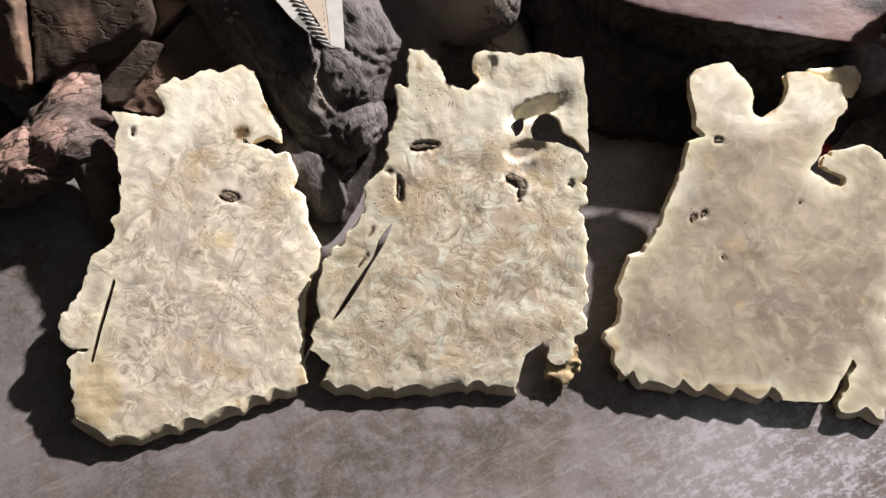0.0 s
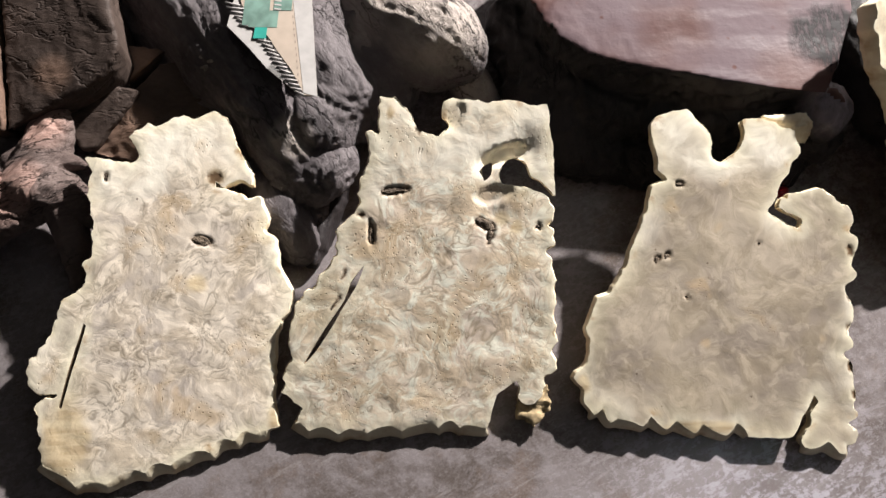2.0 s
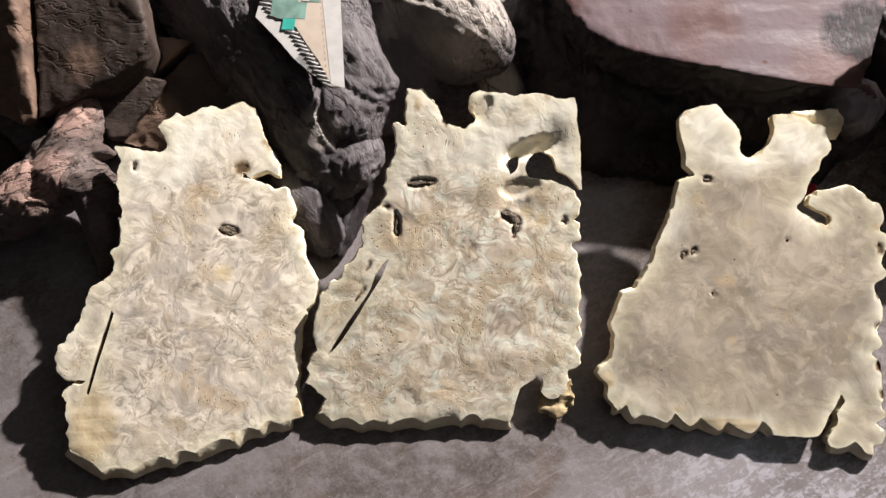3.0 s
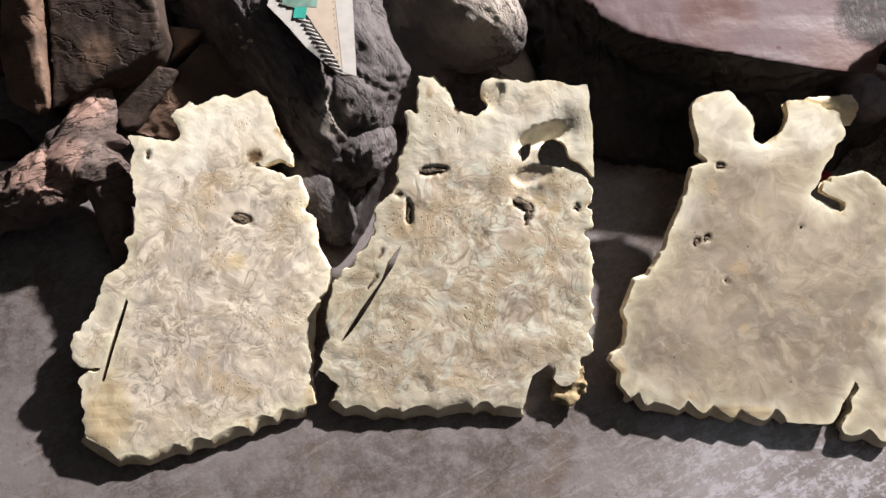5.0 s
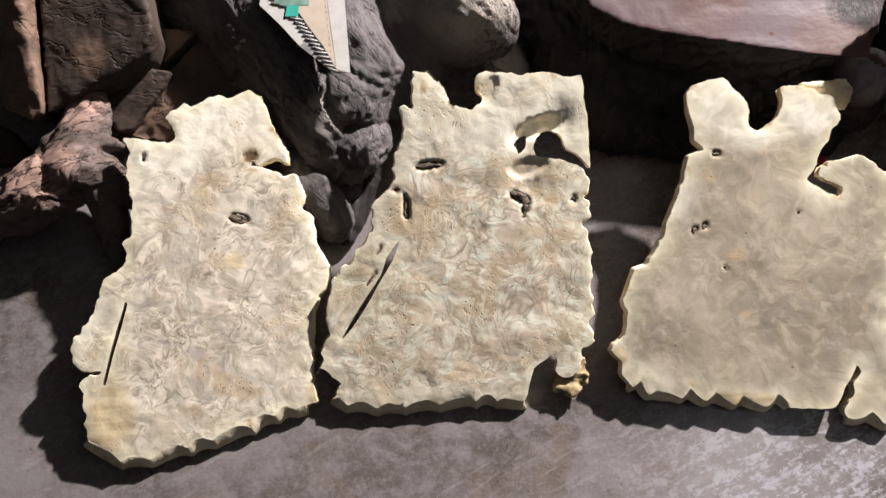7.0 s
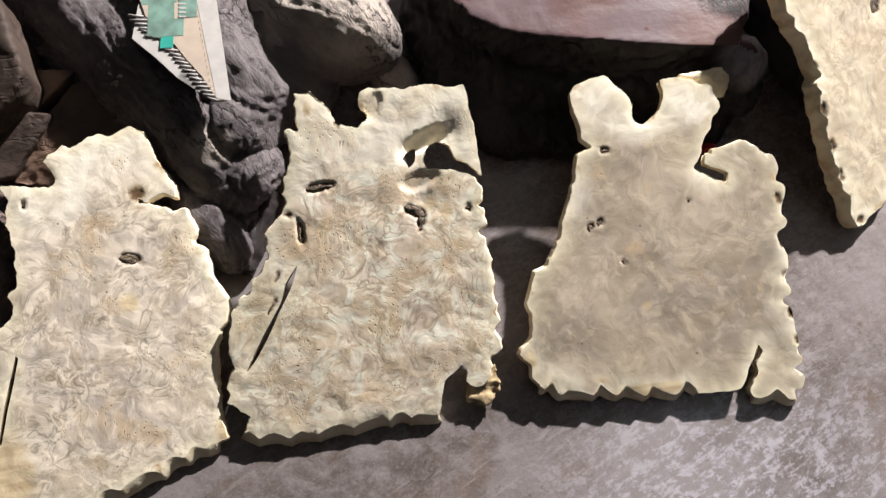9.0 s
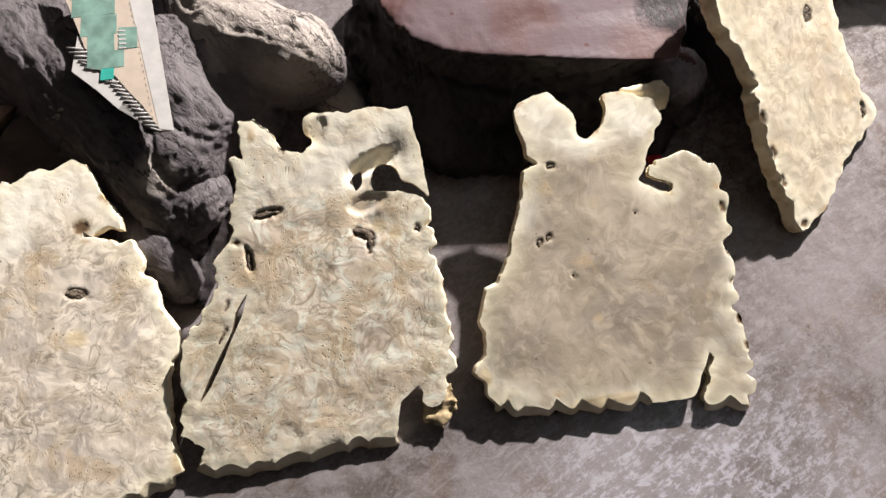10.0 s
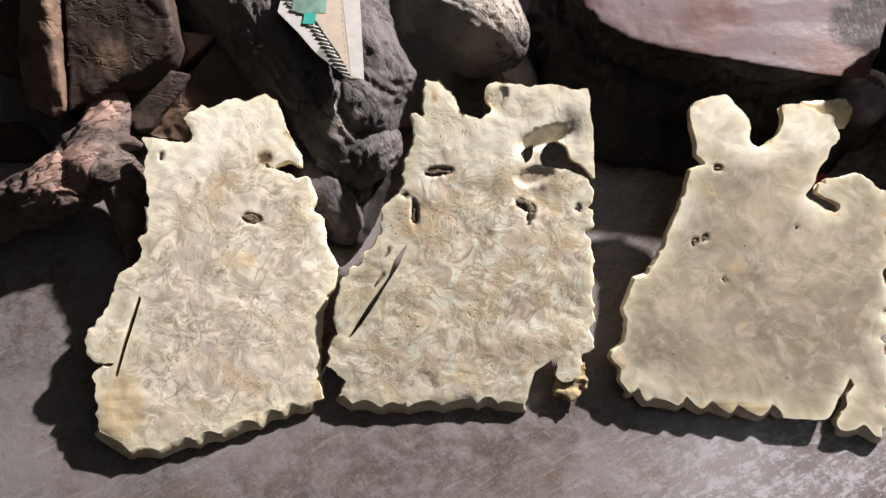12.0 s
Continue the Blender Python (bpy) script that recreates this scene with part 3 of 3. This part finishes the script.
SLAB_B = burl_slab("pale cream burl wood slab with a long crack and hooked corner, leaning on a root", [B_TOP, B_HOOK, B_RIGHT, B_BAY, B_BOTTOM, B_LEFT], pose(0.0275, 0.0536, 0.0304, 18.80, 0.54, 0), M_BURL_B,
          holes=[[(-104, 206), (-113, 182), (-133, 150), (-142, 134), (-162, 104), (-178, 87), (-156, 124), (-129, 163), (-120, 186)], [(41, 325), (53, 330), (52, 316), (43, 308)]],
          pits=[(-66, 297, 20, 5, 5, 4), (-95, 245, 3.5, 17, 5, 6), (44, 255, 15, 6, -30, 4), (50, 241, 4, 11, -10, 4), (110, 252, 4, 4, 0, 4), (-140, 160, 2, 12, -35, 2), (-128, 196, 1.5, 9, -30, 2), (-36, 370, 4, 6, 0, 1.6), (-107, 268, 5, 3, 0, 1.6)],
          dents=[(54, 268, 28, 4), (92, 348, 30, 4), (45, 329, 16, 6)], ochre=[(66, 262, 12, 10), (82, 250, 9, 9), (124, 255, 7, 8), (-70, 392, 5, 8)], seed=7, sap_from=290, kinds=(0, 4, 1, 4, 2, 3), scoops=[(69, 340, 30, 13, 20, 8), (54, 292, 26, 12, 15, 3), (8, 386, 22, 10, 60, 3)])

C_TOP = [(-105, 398), (-106, 414), (-98, 423), (-72, 432), (-59, 432), (-46, 419), (-30, 399), (-30, 384), (-29, 370), (-20, 366), (-2, 376), (10, 392), (10, 417), (23, 419), (40, 418), (58, 410), (76, 403), (79, 387), (83, 373), (72, 364), (67, 350), (57, 337), (47, 314)]
C_NOTCH = [(37, 301), (51, 293), (73, 279), (79, 291), (52, 306)]
C_RIGHT = [(59, 321), (86, 328), (104, 332), (120, 322), (123, 313), (137, 313), (145, 286), (148, 259), (146, 229), (139, 198), (136, 138), (133, 94), (136, 75), (137, 47), (135, 14)]
C_FOOT = [(125, 5), (112, 0), (89, 6)]
C_SLIT = [(70, 11), (66, 21), (79, 40), (79, 52), (89, 66), (84, 74), (77, 60), (68, 47), (62, 33), (51, 23)]
C_BOTTOM = [(-2, 25), (-65, 31), (-124, 39), (-164, 44)]
C_LEFT = [(-191, 57), (-199, 68), (-200, 87), (-212, 100), (-194, 119), (-190, 143), (-194, 159), (-183, 187), (-179, 198), (-163, 204), (-152, 222), (-144, 234), (-135, 260), (-115, 303), (-107, 335), (-89, 343), (-99, 355), (-100, 371)]
SLAB_C = burl_slab("smooth tan burl wood slab with scalloped lower edge and forked top", [C_TOP, C_NOTCH, C_RIGHT, C_FOOT, C_SLIT, C_BOTTOM, C_LEFT], pose(0.3899, 0.0191, 0.0296, 14.44, -0.51, 0), M_BURL_C,
          pits=[(-103, 244, 5, 4, 30, 3), (-91, 248, 6, 3, 40, 3), (-68, 197, 2.4, 2.4, 0, 3), (-72, 337, 7, 3, -10, 3), (25, 261, 1.2, 8, 0, 3), (137, 252, 4, 7, 15, 1.6), (134, 196, 5, 8, 10, 1.6), (133, 153, 5, 7, 0, 1.6), (131, 108, 5, 7, 10, 1.6), (134, 74, 4, 6, 0, 1.6)], ochre=[(-200, 92, 9, 14), (-60, 36, 60, 9)], seed=11, lumps=0.0007, sap_from=340, finish=NOTCHED, kinds=(0, 4, 1, 2, 4, 2, 3))

D_TOP = [(-175, 154), (-126, 189), (-22, 206), (44, 186)]
D_RIGHT = [(61, 143), (79, 98), (103, 60), (121, 30), (146, 8), (155, -11), (127, -41), (90, -75), (77, -98), (53, -138), (19, -165)]
D_BOTTOM = [(1, -176), (-13, -168)]
D_LEFT = [(-20, -149), (-41, -116), (-60, -79), (-76, -42), (-89, -6), (-98, 29), (-116, 56), (-142, 75), (-164, 114)]
burl_slab("buff burl wood slab with bark pits along its edge, propped aslant", [D_TOP, D_RIGHT, D_BOTTOM, D_LEFT], pose(0.6813, 0.3910, 0.0954, 22.00, 22.16, 0), M_BURL_D, thick=0.022,
          pits=[(123, -5, 4, 13, 20, 4), (9, 117, 9, 12, 0, 3), (-58, -72, 6, 10, 25, 1.8), (-40, -108, 5, 9, 25, 1.8), (-78, -28, 6, 11, 20, 1.8), (-96, 22, 6, 10, 30, 1.8), (2, -166, 8, 6, 0, 1.6)], seed=17, finish=RUGGED)

# ---- the grey root with the torn carton ----
def thing(name, label, category, group=""):
    return tagged(new(name), label, category, group)


root = thing("driftwood_root", "gnarled weathered grey tree root with a rounded knob", "tree root")
bm = bmesh.new()
limb(bm, [(-0.447, 0.836, 0.061, 0.115), (-0.339, 0.667, 0.061, 0.082), (-0.238, 0.523, 0.074, 0.064), (-0.186, 0.433, 0.076, 0.054), (-0.170, 0.391, 0.061, 0.046)])
limb(bm, [(-0.392, 0.679, 0.036, 0.070), (-0.331, 0.586, 0.034, 0.052), (-0.257, 0.481, 0.034, 0.046), (-0.200, 0.401, 0.034, 0.040)])
limb(bm, [(-0.154, 0.593, 0.091, 0.062), (-0.130, 0.524, 0.096, 0.056), (-0.108, 0.486, 0.086, 0.050), (-0.132, 0.448, 0.086, 0.050)])
limb(bm, [(-0.080, 0.588, 0.081, 0.056), (-0.080, 0.528, 0.076, 0.042), (-0.092, 0.465, 0.066, 0.034)])
gnarled("trunk", bm, M_ROOT, 0.0032, 0.011, 0.0040, (0.718, 0.221, 0.976), [(-0.167, 0.413, 0.116, 0.03), (-0.074, 0.567, 0.116, 0.03)], 4, ridge_scale=62, turn=34, split=0.007).parent = root
bm = bmesh.new()
limb(bm, [(-0.120, 0.620, 0.060, 0.070), (-0.065, 0.560, 0.066, 0.062), (-0.060, 0.515, 0.060, 0.050)])
limb(bm, [(-0.200, 0.810, 0.045, 0.080), (-0.084, 0.645, 0.070, 0.076), (-0.02, 0.580, 0.094, 0.070), (0.018, 0.556, 0.104, 0.064)])
ball(bm, (0.040, 0.545, 0.108), (0.046, 0.050, 0.052))
tagged(gnarled("limb", bm, M_ROOT, 0.0032, 0.007, 0.0020, (1.0, 0.3, 1.0), [(0.02, 0.575, 0.16, 0.085), (-0.06, 0.62, 0.16, 0.085)], 4, turn=52, split=0.005), "paler rubbed limb").parent = root
bm = bmesh.new()
ball(bm, (-0.146, 0.397, 0.074), (0.054, 0.058, 0.032))
ball(bm, (-0.154, 0.362, 0.042), (0.037, 0.037, 0.016))
tagged(gnarled("knob", bm, M_ROOT, 0.0028, 0.010, 0.0035, (1, 1, 1), [(-0.142, 0.39, 0.16, 0.035)], 5, lump_scale=24, ridge_scale=70, split=0.004), "rounded knob").parent = root
bm = bmesh.new()
for k in range(13):
    a = 2.4 * k
    r = 0.008 + 0.0016 * k
    hull(bm, [(-0.276 + r * math.cos(a) + dx * 0.005, 0.528 + r * math.sin(a) + dy * 0.006, 0.112 + 0.006 * (k % 3) + dz * 0.010) for dx, dy, dz in ((1.3, 0, 0), (-1.3, 0.3, 0), (0, 1.3, 0), (0.8, -0.5, 1.2), (0, 0, -2))])
tagged(gnarled("broken_stub", bm, M_ROOT, 0.0018, 0.003, 0.003, (1, 1, 1), [(-0.276, 0.530, 0.13, 0.028)], 6, lump_scale=40, ridge_scale=110), "splintered stub of a broken branch").parent = root
bm = bmesh.new()
limb(bm, [(0.062, 0.525, 0.055, 0.030), (0.085, 0.498, 0.040, 0.024)])
tagged(gnarled("side_stub", bm, M_ROOT, 0.003, 0.008, 0.003, (1, 1, 1), [(0.07, 0.51, 0.07, 0.03)], 8), "small pale side stub").parent = root

# ---- the pink block ----
PINK_RIM = [(0.12, 0.72), (0.14, 0.588), (0.165, 0.543), (0.209, 0.510), (0.258, 0.493), (0.369, 0.476), (0.455, 0.460), (0.505, 0.455), (0.530, 0.50), (0.565, 0.58), (0.58, 0.72), (0.3, 0.88)]
bm = bmesh.new()
hull(bm, [(x, y, z) for x, y in PINK_RIM for z in (0.151, 0.09)] + [(0.10, 0.62, 0.01), (0.19, 0.49, 0.01), (0.30, 0.47, 0.01), (0.49, 0.47, 0.01), (0.55, 0.62, 0.01), (0.3, 0.85, 0.01)])
limb(bm, [(0.13, 0.60, 0.07, 0.05), (0.17, 0.52, 0.06, 0.05), (0.23, 0.475, 0.055, 0.045), (0.36, 0.465, 0.045, 0.045), (0.47, 0.47, 0.045, 0.045)])
limb(bm, [(0.155, 0.500, 0.050, 0.050), (0.215, 0.430, 0.034, 0.040), (0.300, 0.410, 0.026, 0.036), (0.400, 0.405, 0.026, 0.036), (0.480, 0.415, 0.030, 0.038)])
ball(bm, (0.518, 0.452, 0.090), (0.040, 0.038, 0.046))
ball(bm, (0.522, 0.436, 0.060), (0.036, 0.034, 0.046))
# the pale sphere on the bulge paints the light that falls there
ob = gnarled("burl_block", bm, M_BARK, 0.004, 0.010, 0.006, (1.2, 0.8, 1.0), [(0.525, 0.448, 0.125, 0.045), (0.50, 0.50, 0.15, 0.03)], 9, face=((0.25, 0.55, 0.151), (0.04, 0.02, 1.0), M_PINK))
tagged(ob, "sawn block of pink heartwood with dark bark sides", "wood block")

# ---- brown offcuts ----
def faceted(name, tops, low, material, voxel, lump, ridge, seed, worn_lit=(), along=(1, 1, 1), turn=0):
    """A split piece of wood with flat faces: the corners of its upper face, drawn in and down to a smaller foot."""
    bm = bmesh.new()
    cx, cy = sum(p[0] for p in tops) / len(tops), sum(p[1] for p in tops) / len(tops)
    foot = [(cx + (x - cx) * 0.82, cy + (y - cy) * 0.82 + 0.012, low) for x, y, z in tops]
    hull(bm, [*tops, *foot])
    return gnarled(name, bm, material, voxel, lump, ridge, along, worn_lit, seed, lump_scale=22, ridge_scale=60, turn=turn)


chunk = thing("wood_chunk", "large dry dark brown wood chunk with a peeled edge", "wood chunk", "offcuts beside the slabs")
faceted("body", [(-0.54, 0.640, 0.172), (-0.411, 0.630, 0.175), (-0.398, 0.561, 0.160), (-0.386, 0.531, 0.150), (-0.396, 0.507, 0.140), (-0.413, 0.491, 0.132), (-0.432, 0.480, 0.126), (-0.496, 0.462, 0.120), (-0.512, 0.446, 0.114), (-0.530, 0.430, 0.108)],
        0.05, M_BROWN, 0.0036, 0.0030, 0.0012, 2, [(-0.47, 0.50, 0.12, 0.03)], (1, 0.4, 1), 20).parent = chunk
bm = bmesh.new()
hull(bm, [(-0.585, 0.57, 0.165), (-0.545, 0.56, 0.180), (-0.547, 0.50, 0.150), (-0.530, 0.428, 0.116), (-0.548, 0.418, 0.11), (-0.585, 0.440, 0.11), (-0.60, 0.50, 0.13), (-0.56, 0.70, 0.18), (-0.55, 0.45, 0.04), (-0.56, 0.60, 0.04)])
tagged(gnarled("peeled_strip", bm, M_BROWN, 0.0036, 0.005, 0.002, (1.5, 0.4, 1), [(-0.56, 0.46, 0.13, 0.06), (-0.56, 0.55, 0.17, 0.06)], 3), "light brown peeled wood").parent = chunk
bm = bmesh.new()
hull(bm, [(-0.59, 0.56, 0.14), (-0.60, 0.49, 0.115), (-0.66, 0.50, 0.09), (-0.70, 0.60, 0.11), (-0.68, 0.72, 0.13), (-0.60, 0.72, 0.15), (-0.62, 0.52, 0.016), (-0.68, 0.62, 0.016), (-0.60, 0.70, 0.016), (-0.56, 0.52, 0.016), (-0.5, 0.6, 0.016)])
gnarled("flank", bm, M_BROWN, 0.005, 0.004, 0.0015, (1, 1, 0.4), (), 7).parent = chunk

ob = faceted("wood_chunk", [(-0.492, 0.482, 0.080), (-0.452, 0.510, 0.090), (-0.382, 0.503, 0.085), (-0.415, 0.460, 0.072), (-0.439, 0.427, 0.062), (-0.457, 0.424, 0.062), (-0.476, 0.452, 0.070)], 0.014, M_BROWN, 0.003, 0.003, 0.0012, 16, (), (0.5, 1, 1), 30)
tagged(ob, "dark brown split block under the larger chunk", "wood chunk", "offcuts beside the slabs")
ob = faceted("wood_chunk", [(-0.342, 0.550, 0.075), (-0.262, 0.478, 0.070), (-0.284, 0.417, 0.050), (-0.387, 0.407, 0.055), (-0.449, 0.423, 0.050), (-0.456, 0.450, 0.053), (-0.398, 0.490, 0.068), (-0.362, 0.544, 0.075)], 0.014, M_BROWN, 0.0034, 0.005, 0.002, 6, [(-0.42, 0.44, 0.06, 0.06)], (0.4, 1, 1), 35)
tagged(ob, "flat grey-brown wedge of split wood", "wood chunk", "offcuts beside the slabs")
ob = faceted("wood_chunk", [(-0.412, 0.574, 0.086), (-0.353, 0.565, 0.082), (-0.397, 0.526, 0.078), (-0.409, 0.514, 0.074), (-0.431, 0.523, 0.074), (-0.438, 0.533, 0.078)], 0.03, M_BROWN, 0.0026, 0.003, 0.0012, 8, [(-0.39, 0.545, 0.09, 0.035)])
tagged(ob, "small brown wood offcut wedged between larger pieces", "wood chunk", "offcuts beside the slabs")

fork = thing("forked_root", "forked reddish brown dry root arching over the concrete", "tree root")
bm = bmesh.new()
limb(bm, [(-0.484, 0.474, 0.090, 0.012), (-0.484, 0.445, 0.088, 0.022), (-0.492, 0.405, 0.080, 0.034), (-0.500, 0.365, 0.078, 0.038)])
limb(bm, [(-0.492, 0.420, 0.072, 0.026), (-0.525, 0.395, 0.066, 0.028), (-0.552, 0.372, 0.058, 0.026)])
limb(bm, [(-0.484, 0.405, 0.08, 0.024), (-0.455, 0.396, 0.085, 0.012), (-0.440, 0.391, 0.086, 0.006)])
gnarled("stem", bm, M_RED, 0.0028, 0.010, 0.0045, (0.28, 1.0, 1.0), [(-0.49, 0.44, 0.12, 0.04), (-0.505, 0.35, 0.12, 0.04)], 12, turn=40, split=0.006, lump_scale=24).parent = fork
bm = bmesh.new()
limb(bm, [(-0.495, 0.362, 0.080, 0.038), (-0.543, 0.342, 0.074, 0.038), (-0.600, 0.318, 0.058, 0.036), (-0.66, 0.30, 0.045, 0.030)])
tagged(gnarled("arm", bm, M_RED, 0.0028, 0.010, 0.0045, (0.28, 1.0, 1.0), [(-0.53, 0.345, 0.12, 0.05)], 13, turn=25, split=0.006, lump_scale=24), "thick arm with rubbed pinkish wood, painted paler along its lit ridge").parent = fork
bm = bmesh.new()
limb(bm, [(-0.478, 0.362, 0.078, 0.032), (-0.438, 0.338, 0.064, 0.021), (-0.403, 0.318, 0.055, 0.009)])
gnarled("arm", bm, M_RED, 0.0028, 0.007, 0.003, (0.3, 1.0, 1.0), (), 14, turn=-35, lump_scale=24).parent = fork
bm = bmesh.new()
limb(bm, [(-0.470, 0.345, 0.070, 0.028), (-0.455, 0.300, 0.050, 0.022), (-0.452, 0.254, 0.024, 0.014)])
gnarled("leg", bm, M_RED, 0.003, 0.006, 0.002, (1.0, 0.4, 1.0), (), 19).parent = fork
bm = bmesh.new()
hull(bm, [(-0.70, 0.40, 0.02), (-0.60, 0.40, 0.035), (-0.59, 0.415, 0.035), (-0.70, 0.46, 0.03), (-0.62, 0.45, 0.04), (-0.60, 0.40, 0.016), (-0.70, 0.46, 0.016), (-0.7, 0.4, 0.016)])
tagged(gnarled("wood_chunk", bm, M_BROWN, 0.004, 0.004, 0.002, (0.5, 1.4, 1.0), (), 31), "flat grey-brown wedge of split wood", "wood chunk", "offcuts beside the slabs")

bm = bmesh.new()
limb(bm, [(-0.235, 0.40, 0.045, 0.034), (-0.190, 0.335, 0.048, 0.036), (-0.165, 0.292, 0.040, 0.028)])
ob = gnarled("root_piece", bm, M_ROOT, 0.004, 0.006, 0.003, (1, 1, 1), (), 15)
tagged(ob, "short dark root piece lying behind the slabs", "tree root")

# added black piece that stands in for the shade between two slabs
bm = bmesh.new()
limb(bm, [(-0.125, 0.37, 0.035, 0.022), (-0.135, 0.33, 0.03, 0.020), (-0.15, 0.28, 0.026, 0.014)])
tagged(gnarled("shade_log", bm, M_BARK, 0.004, 0.006, 0.003, (1.2, 0.5, 1.0), (), 27), "short black branch added in the gap between slabs, standing in for shade", "branch")

# unseen branch, added to block the key lamp and darken this floor
bm = bmesh.new()
limb(bm, [(0.705, 0.410, 0.045, 0.036), (0.640, 0.490, 0.060, 0.048), (0.610, 0.570, 0.066, 0.048), (0.62, 0.80, 0.06, 0.045)])
ob = gnarled("shade_log", bm, M_BARK, 0.005, 0.010, 0.004, (1.2, 0.5, 1.0), (), 21)
tagged(ob, "unseen black branch added under a propped slab to shade the floor", "branch")

bm = bmesh.new()
limb(bm, [(0.86, 0.66, 0.05, 0.045), (0.98, 0.66, 0.055, 0.05), (1.15, 0.62, 0.055, 0.05)])
ob = gnarled("root_piece", bm, M_DUSK, 0.005, 0.008, 0.003, (0.6, 1.2, 1.0), (), 23)
tagged(ob, "dark reddish brown root piece on the concrete", "tree root")

bm = bmesh.new()
ball(bm, (0.487, 0.367, 0.03), (0.012, 0.007, 0.008), (0, 20, 30))
ball(bm, (0.480, 0.375, 0.026), (0.007, 0.010, 0.006), (10, 0, 0))
tagged(gnarled("plastic_scrap", bm, M_SCRAP, 0.002, 0.002, 0.001, (1, 1, 1), (), 33), "small crumpled red plastic scrap in the shade", "scrap")

# ---- broken prongs of the slabs ----
def prong(label, points, material, parent, seed, lump=0.003):
    """A small broken piece that is still part of a slab."""
    bm = bmesh.new()
    hull(bm, points)
    ob = gnarled("prong", bm, material, 0.0025, lump, 0.002, (1, 1, 1), (), seed, floor_at=FLOOR, lump_scale=60, ridge_scale=120)
    for key, value in (("side", 0.6), ("rim", 0.8), ("sap", 0.6)):
        a = ob.data.attributes.new(key, "FLOAT", "POINT")
        a.data.foreach_set("value", [value] * len(ob.data.vertices))
    bpy.context.view_layer.update()
    ob.parent = parent
    ob.matrix_parent_inverse = parent.matrix_world.inverted()
    return tagged(ob, label)


prong("pale hollow prong behind the fork", [(0.425, 0.431, 0.128), (0.484, 0.437, 0.13), (0.493, 0.418, 0.13), (0.485, 0.398, 0.112), (0.43, 0.41, 0.112), (0.48, 0.43, 0.10), (0.45, 0.425, 0.10)], M_BURL_C, SLAB_C, 3)
prong("spongy brown broken nub", [(0.112, 0.104, 0.036), (0.150, 0.112, 0.042), (0.152, 0.078, 0.036), (0.13, 0.060, 0.030), (0.108, 0.070, 0.030), (0.12, 0.09, 0.018), (0.14, 0.08, 0.018)], M_NUB, SLAB_B, 5, 0.006)

# ---- the torn carton ----
def carton():
    base = tagged(new("torn_carton"), "torn corrugated carton scrap with teal print on the root", "carton")
    base.matrix_world = pose(-0.1910, 0.5682, 0.1572, 1.15, 1.72, 0)

    def card(name, outline, z, thick, material, label="", parent=base):
        bm = bmesh.new()
        ring = [bm.verts.new((x / 1000, y / 1000, z)) for x, y in outline]
        bm.faces.new(ring)
        bmesh.ops.triangulate(bm, faces=bm.faces[:])
        made = bmesh.ops.extrude_face_region(bm, geom=bm.faces[:])["geom"]
        bmesh.ops.translate(bm, verts=[v for v in made if isinstance(v, bmesh.types.BMVert)], vec=(0, 0, -thick))
        bmesh.ops.recalc_face_normals(bm, faces=bm.faces[:])
        ob = part(name, bm, material, parent, label)
        ob.data.polygons.foreach_set("use_smooth", [False] * len(ob.data.polygons))
        return ob

    front = card("front_sheet", [(-62, 161), (-61, 83), (-48, 39), (-40, 10), (-29, -4), (-22, -25), (-5, -35), (8, -56), (26, -82), (44, -117), (60, -120), (44, 69), (38, 148)], 0.002, 0.0005, M_CARD, "beige printed front sheet")
    card("liner", [(-57, -20), (-28, -51), (-4, -80), (7, -68), (29, -109), (42, -119), (53, -118), (24, -51), (-7, -11), (-29, 20), (-49, 31)], 0.0, 0.0006, M_LINER, "pale torn inner liner")
    card("white_border", [(60, -120), (43, -115), (17, 71), (13, 149), (38, 148), (44, 69)], 0.0024, 0.0003, M_LINER, "unprinted white border", front)
    for x0, y0, x1, y1, m in ((-57, 83, 0, 134, M_TEAL), (-55, 56, -1, 86, M_TEAL), (-45, 26, 0, 57, M_TEAL), (0, 2, 24, 34, M_TEAL), (-38, -20, -4, 28, M_TEAL), (-30, -23, 7, 3, M_TEAL), (-23, -39, -6, -21, M_TEAL_DARK)):
        card("print", [(x0, y0), (x0 + 2, y1), (x1, y1 - 2), (x1 - 1, y0)], 0.0023 + 0.00004 * (y1 % 7), 0.0003, m, "faded teal print", front)
    for k in range(5):
        y = 3 + (25) * k / 4
        card("print_bar", [(1, y), (1, y + 2.2), (10, y + 1.2), (10, y - 1)], 0.0029, 0.0003, M_LINER, "pale print bar", front)
    for k in range(27):
        s = k / 26
        x, y = 7 + 29 * s, 140 + (-240) * s
        card("print_dash", [(x, y), (x, y + 3), (x + 1, y + 3), (x + 1, y)], 0.0024, 0.0003, M_MARK, "", front)
    # flutes laid bare along the tear
    for (x0, y0), (x1, y1), count, long in (((-8, -37), (44, -116), 13, 0.014), ((-51, 17), (-26, -22), 6, 0.02)):
        for k in range(count):
            s = (k + 0.5) / count
            bm = bmesh.new()
            bmesh.ops.create_cone(bm, cap_ends=True, segments=10, radius1=0.0012, radius2=0.0010, depth=long * (0.8 + 0.4 * random.random()))
            bmesh.ops.transform(bm, verts=bm.verts, matrix=pose((x0 + (x1 - x0) * s) / 1000 - 0.003, (y0 + (y1 - y0) * s) / 1000 - 0.002, 0.0010, 0, 90, random.uniform(-24, -4)))
            part("flute", bm, M_LINER, base)
    return base


carton()
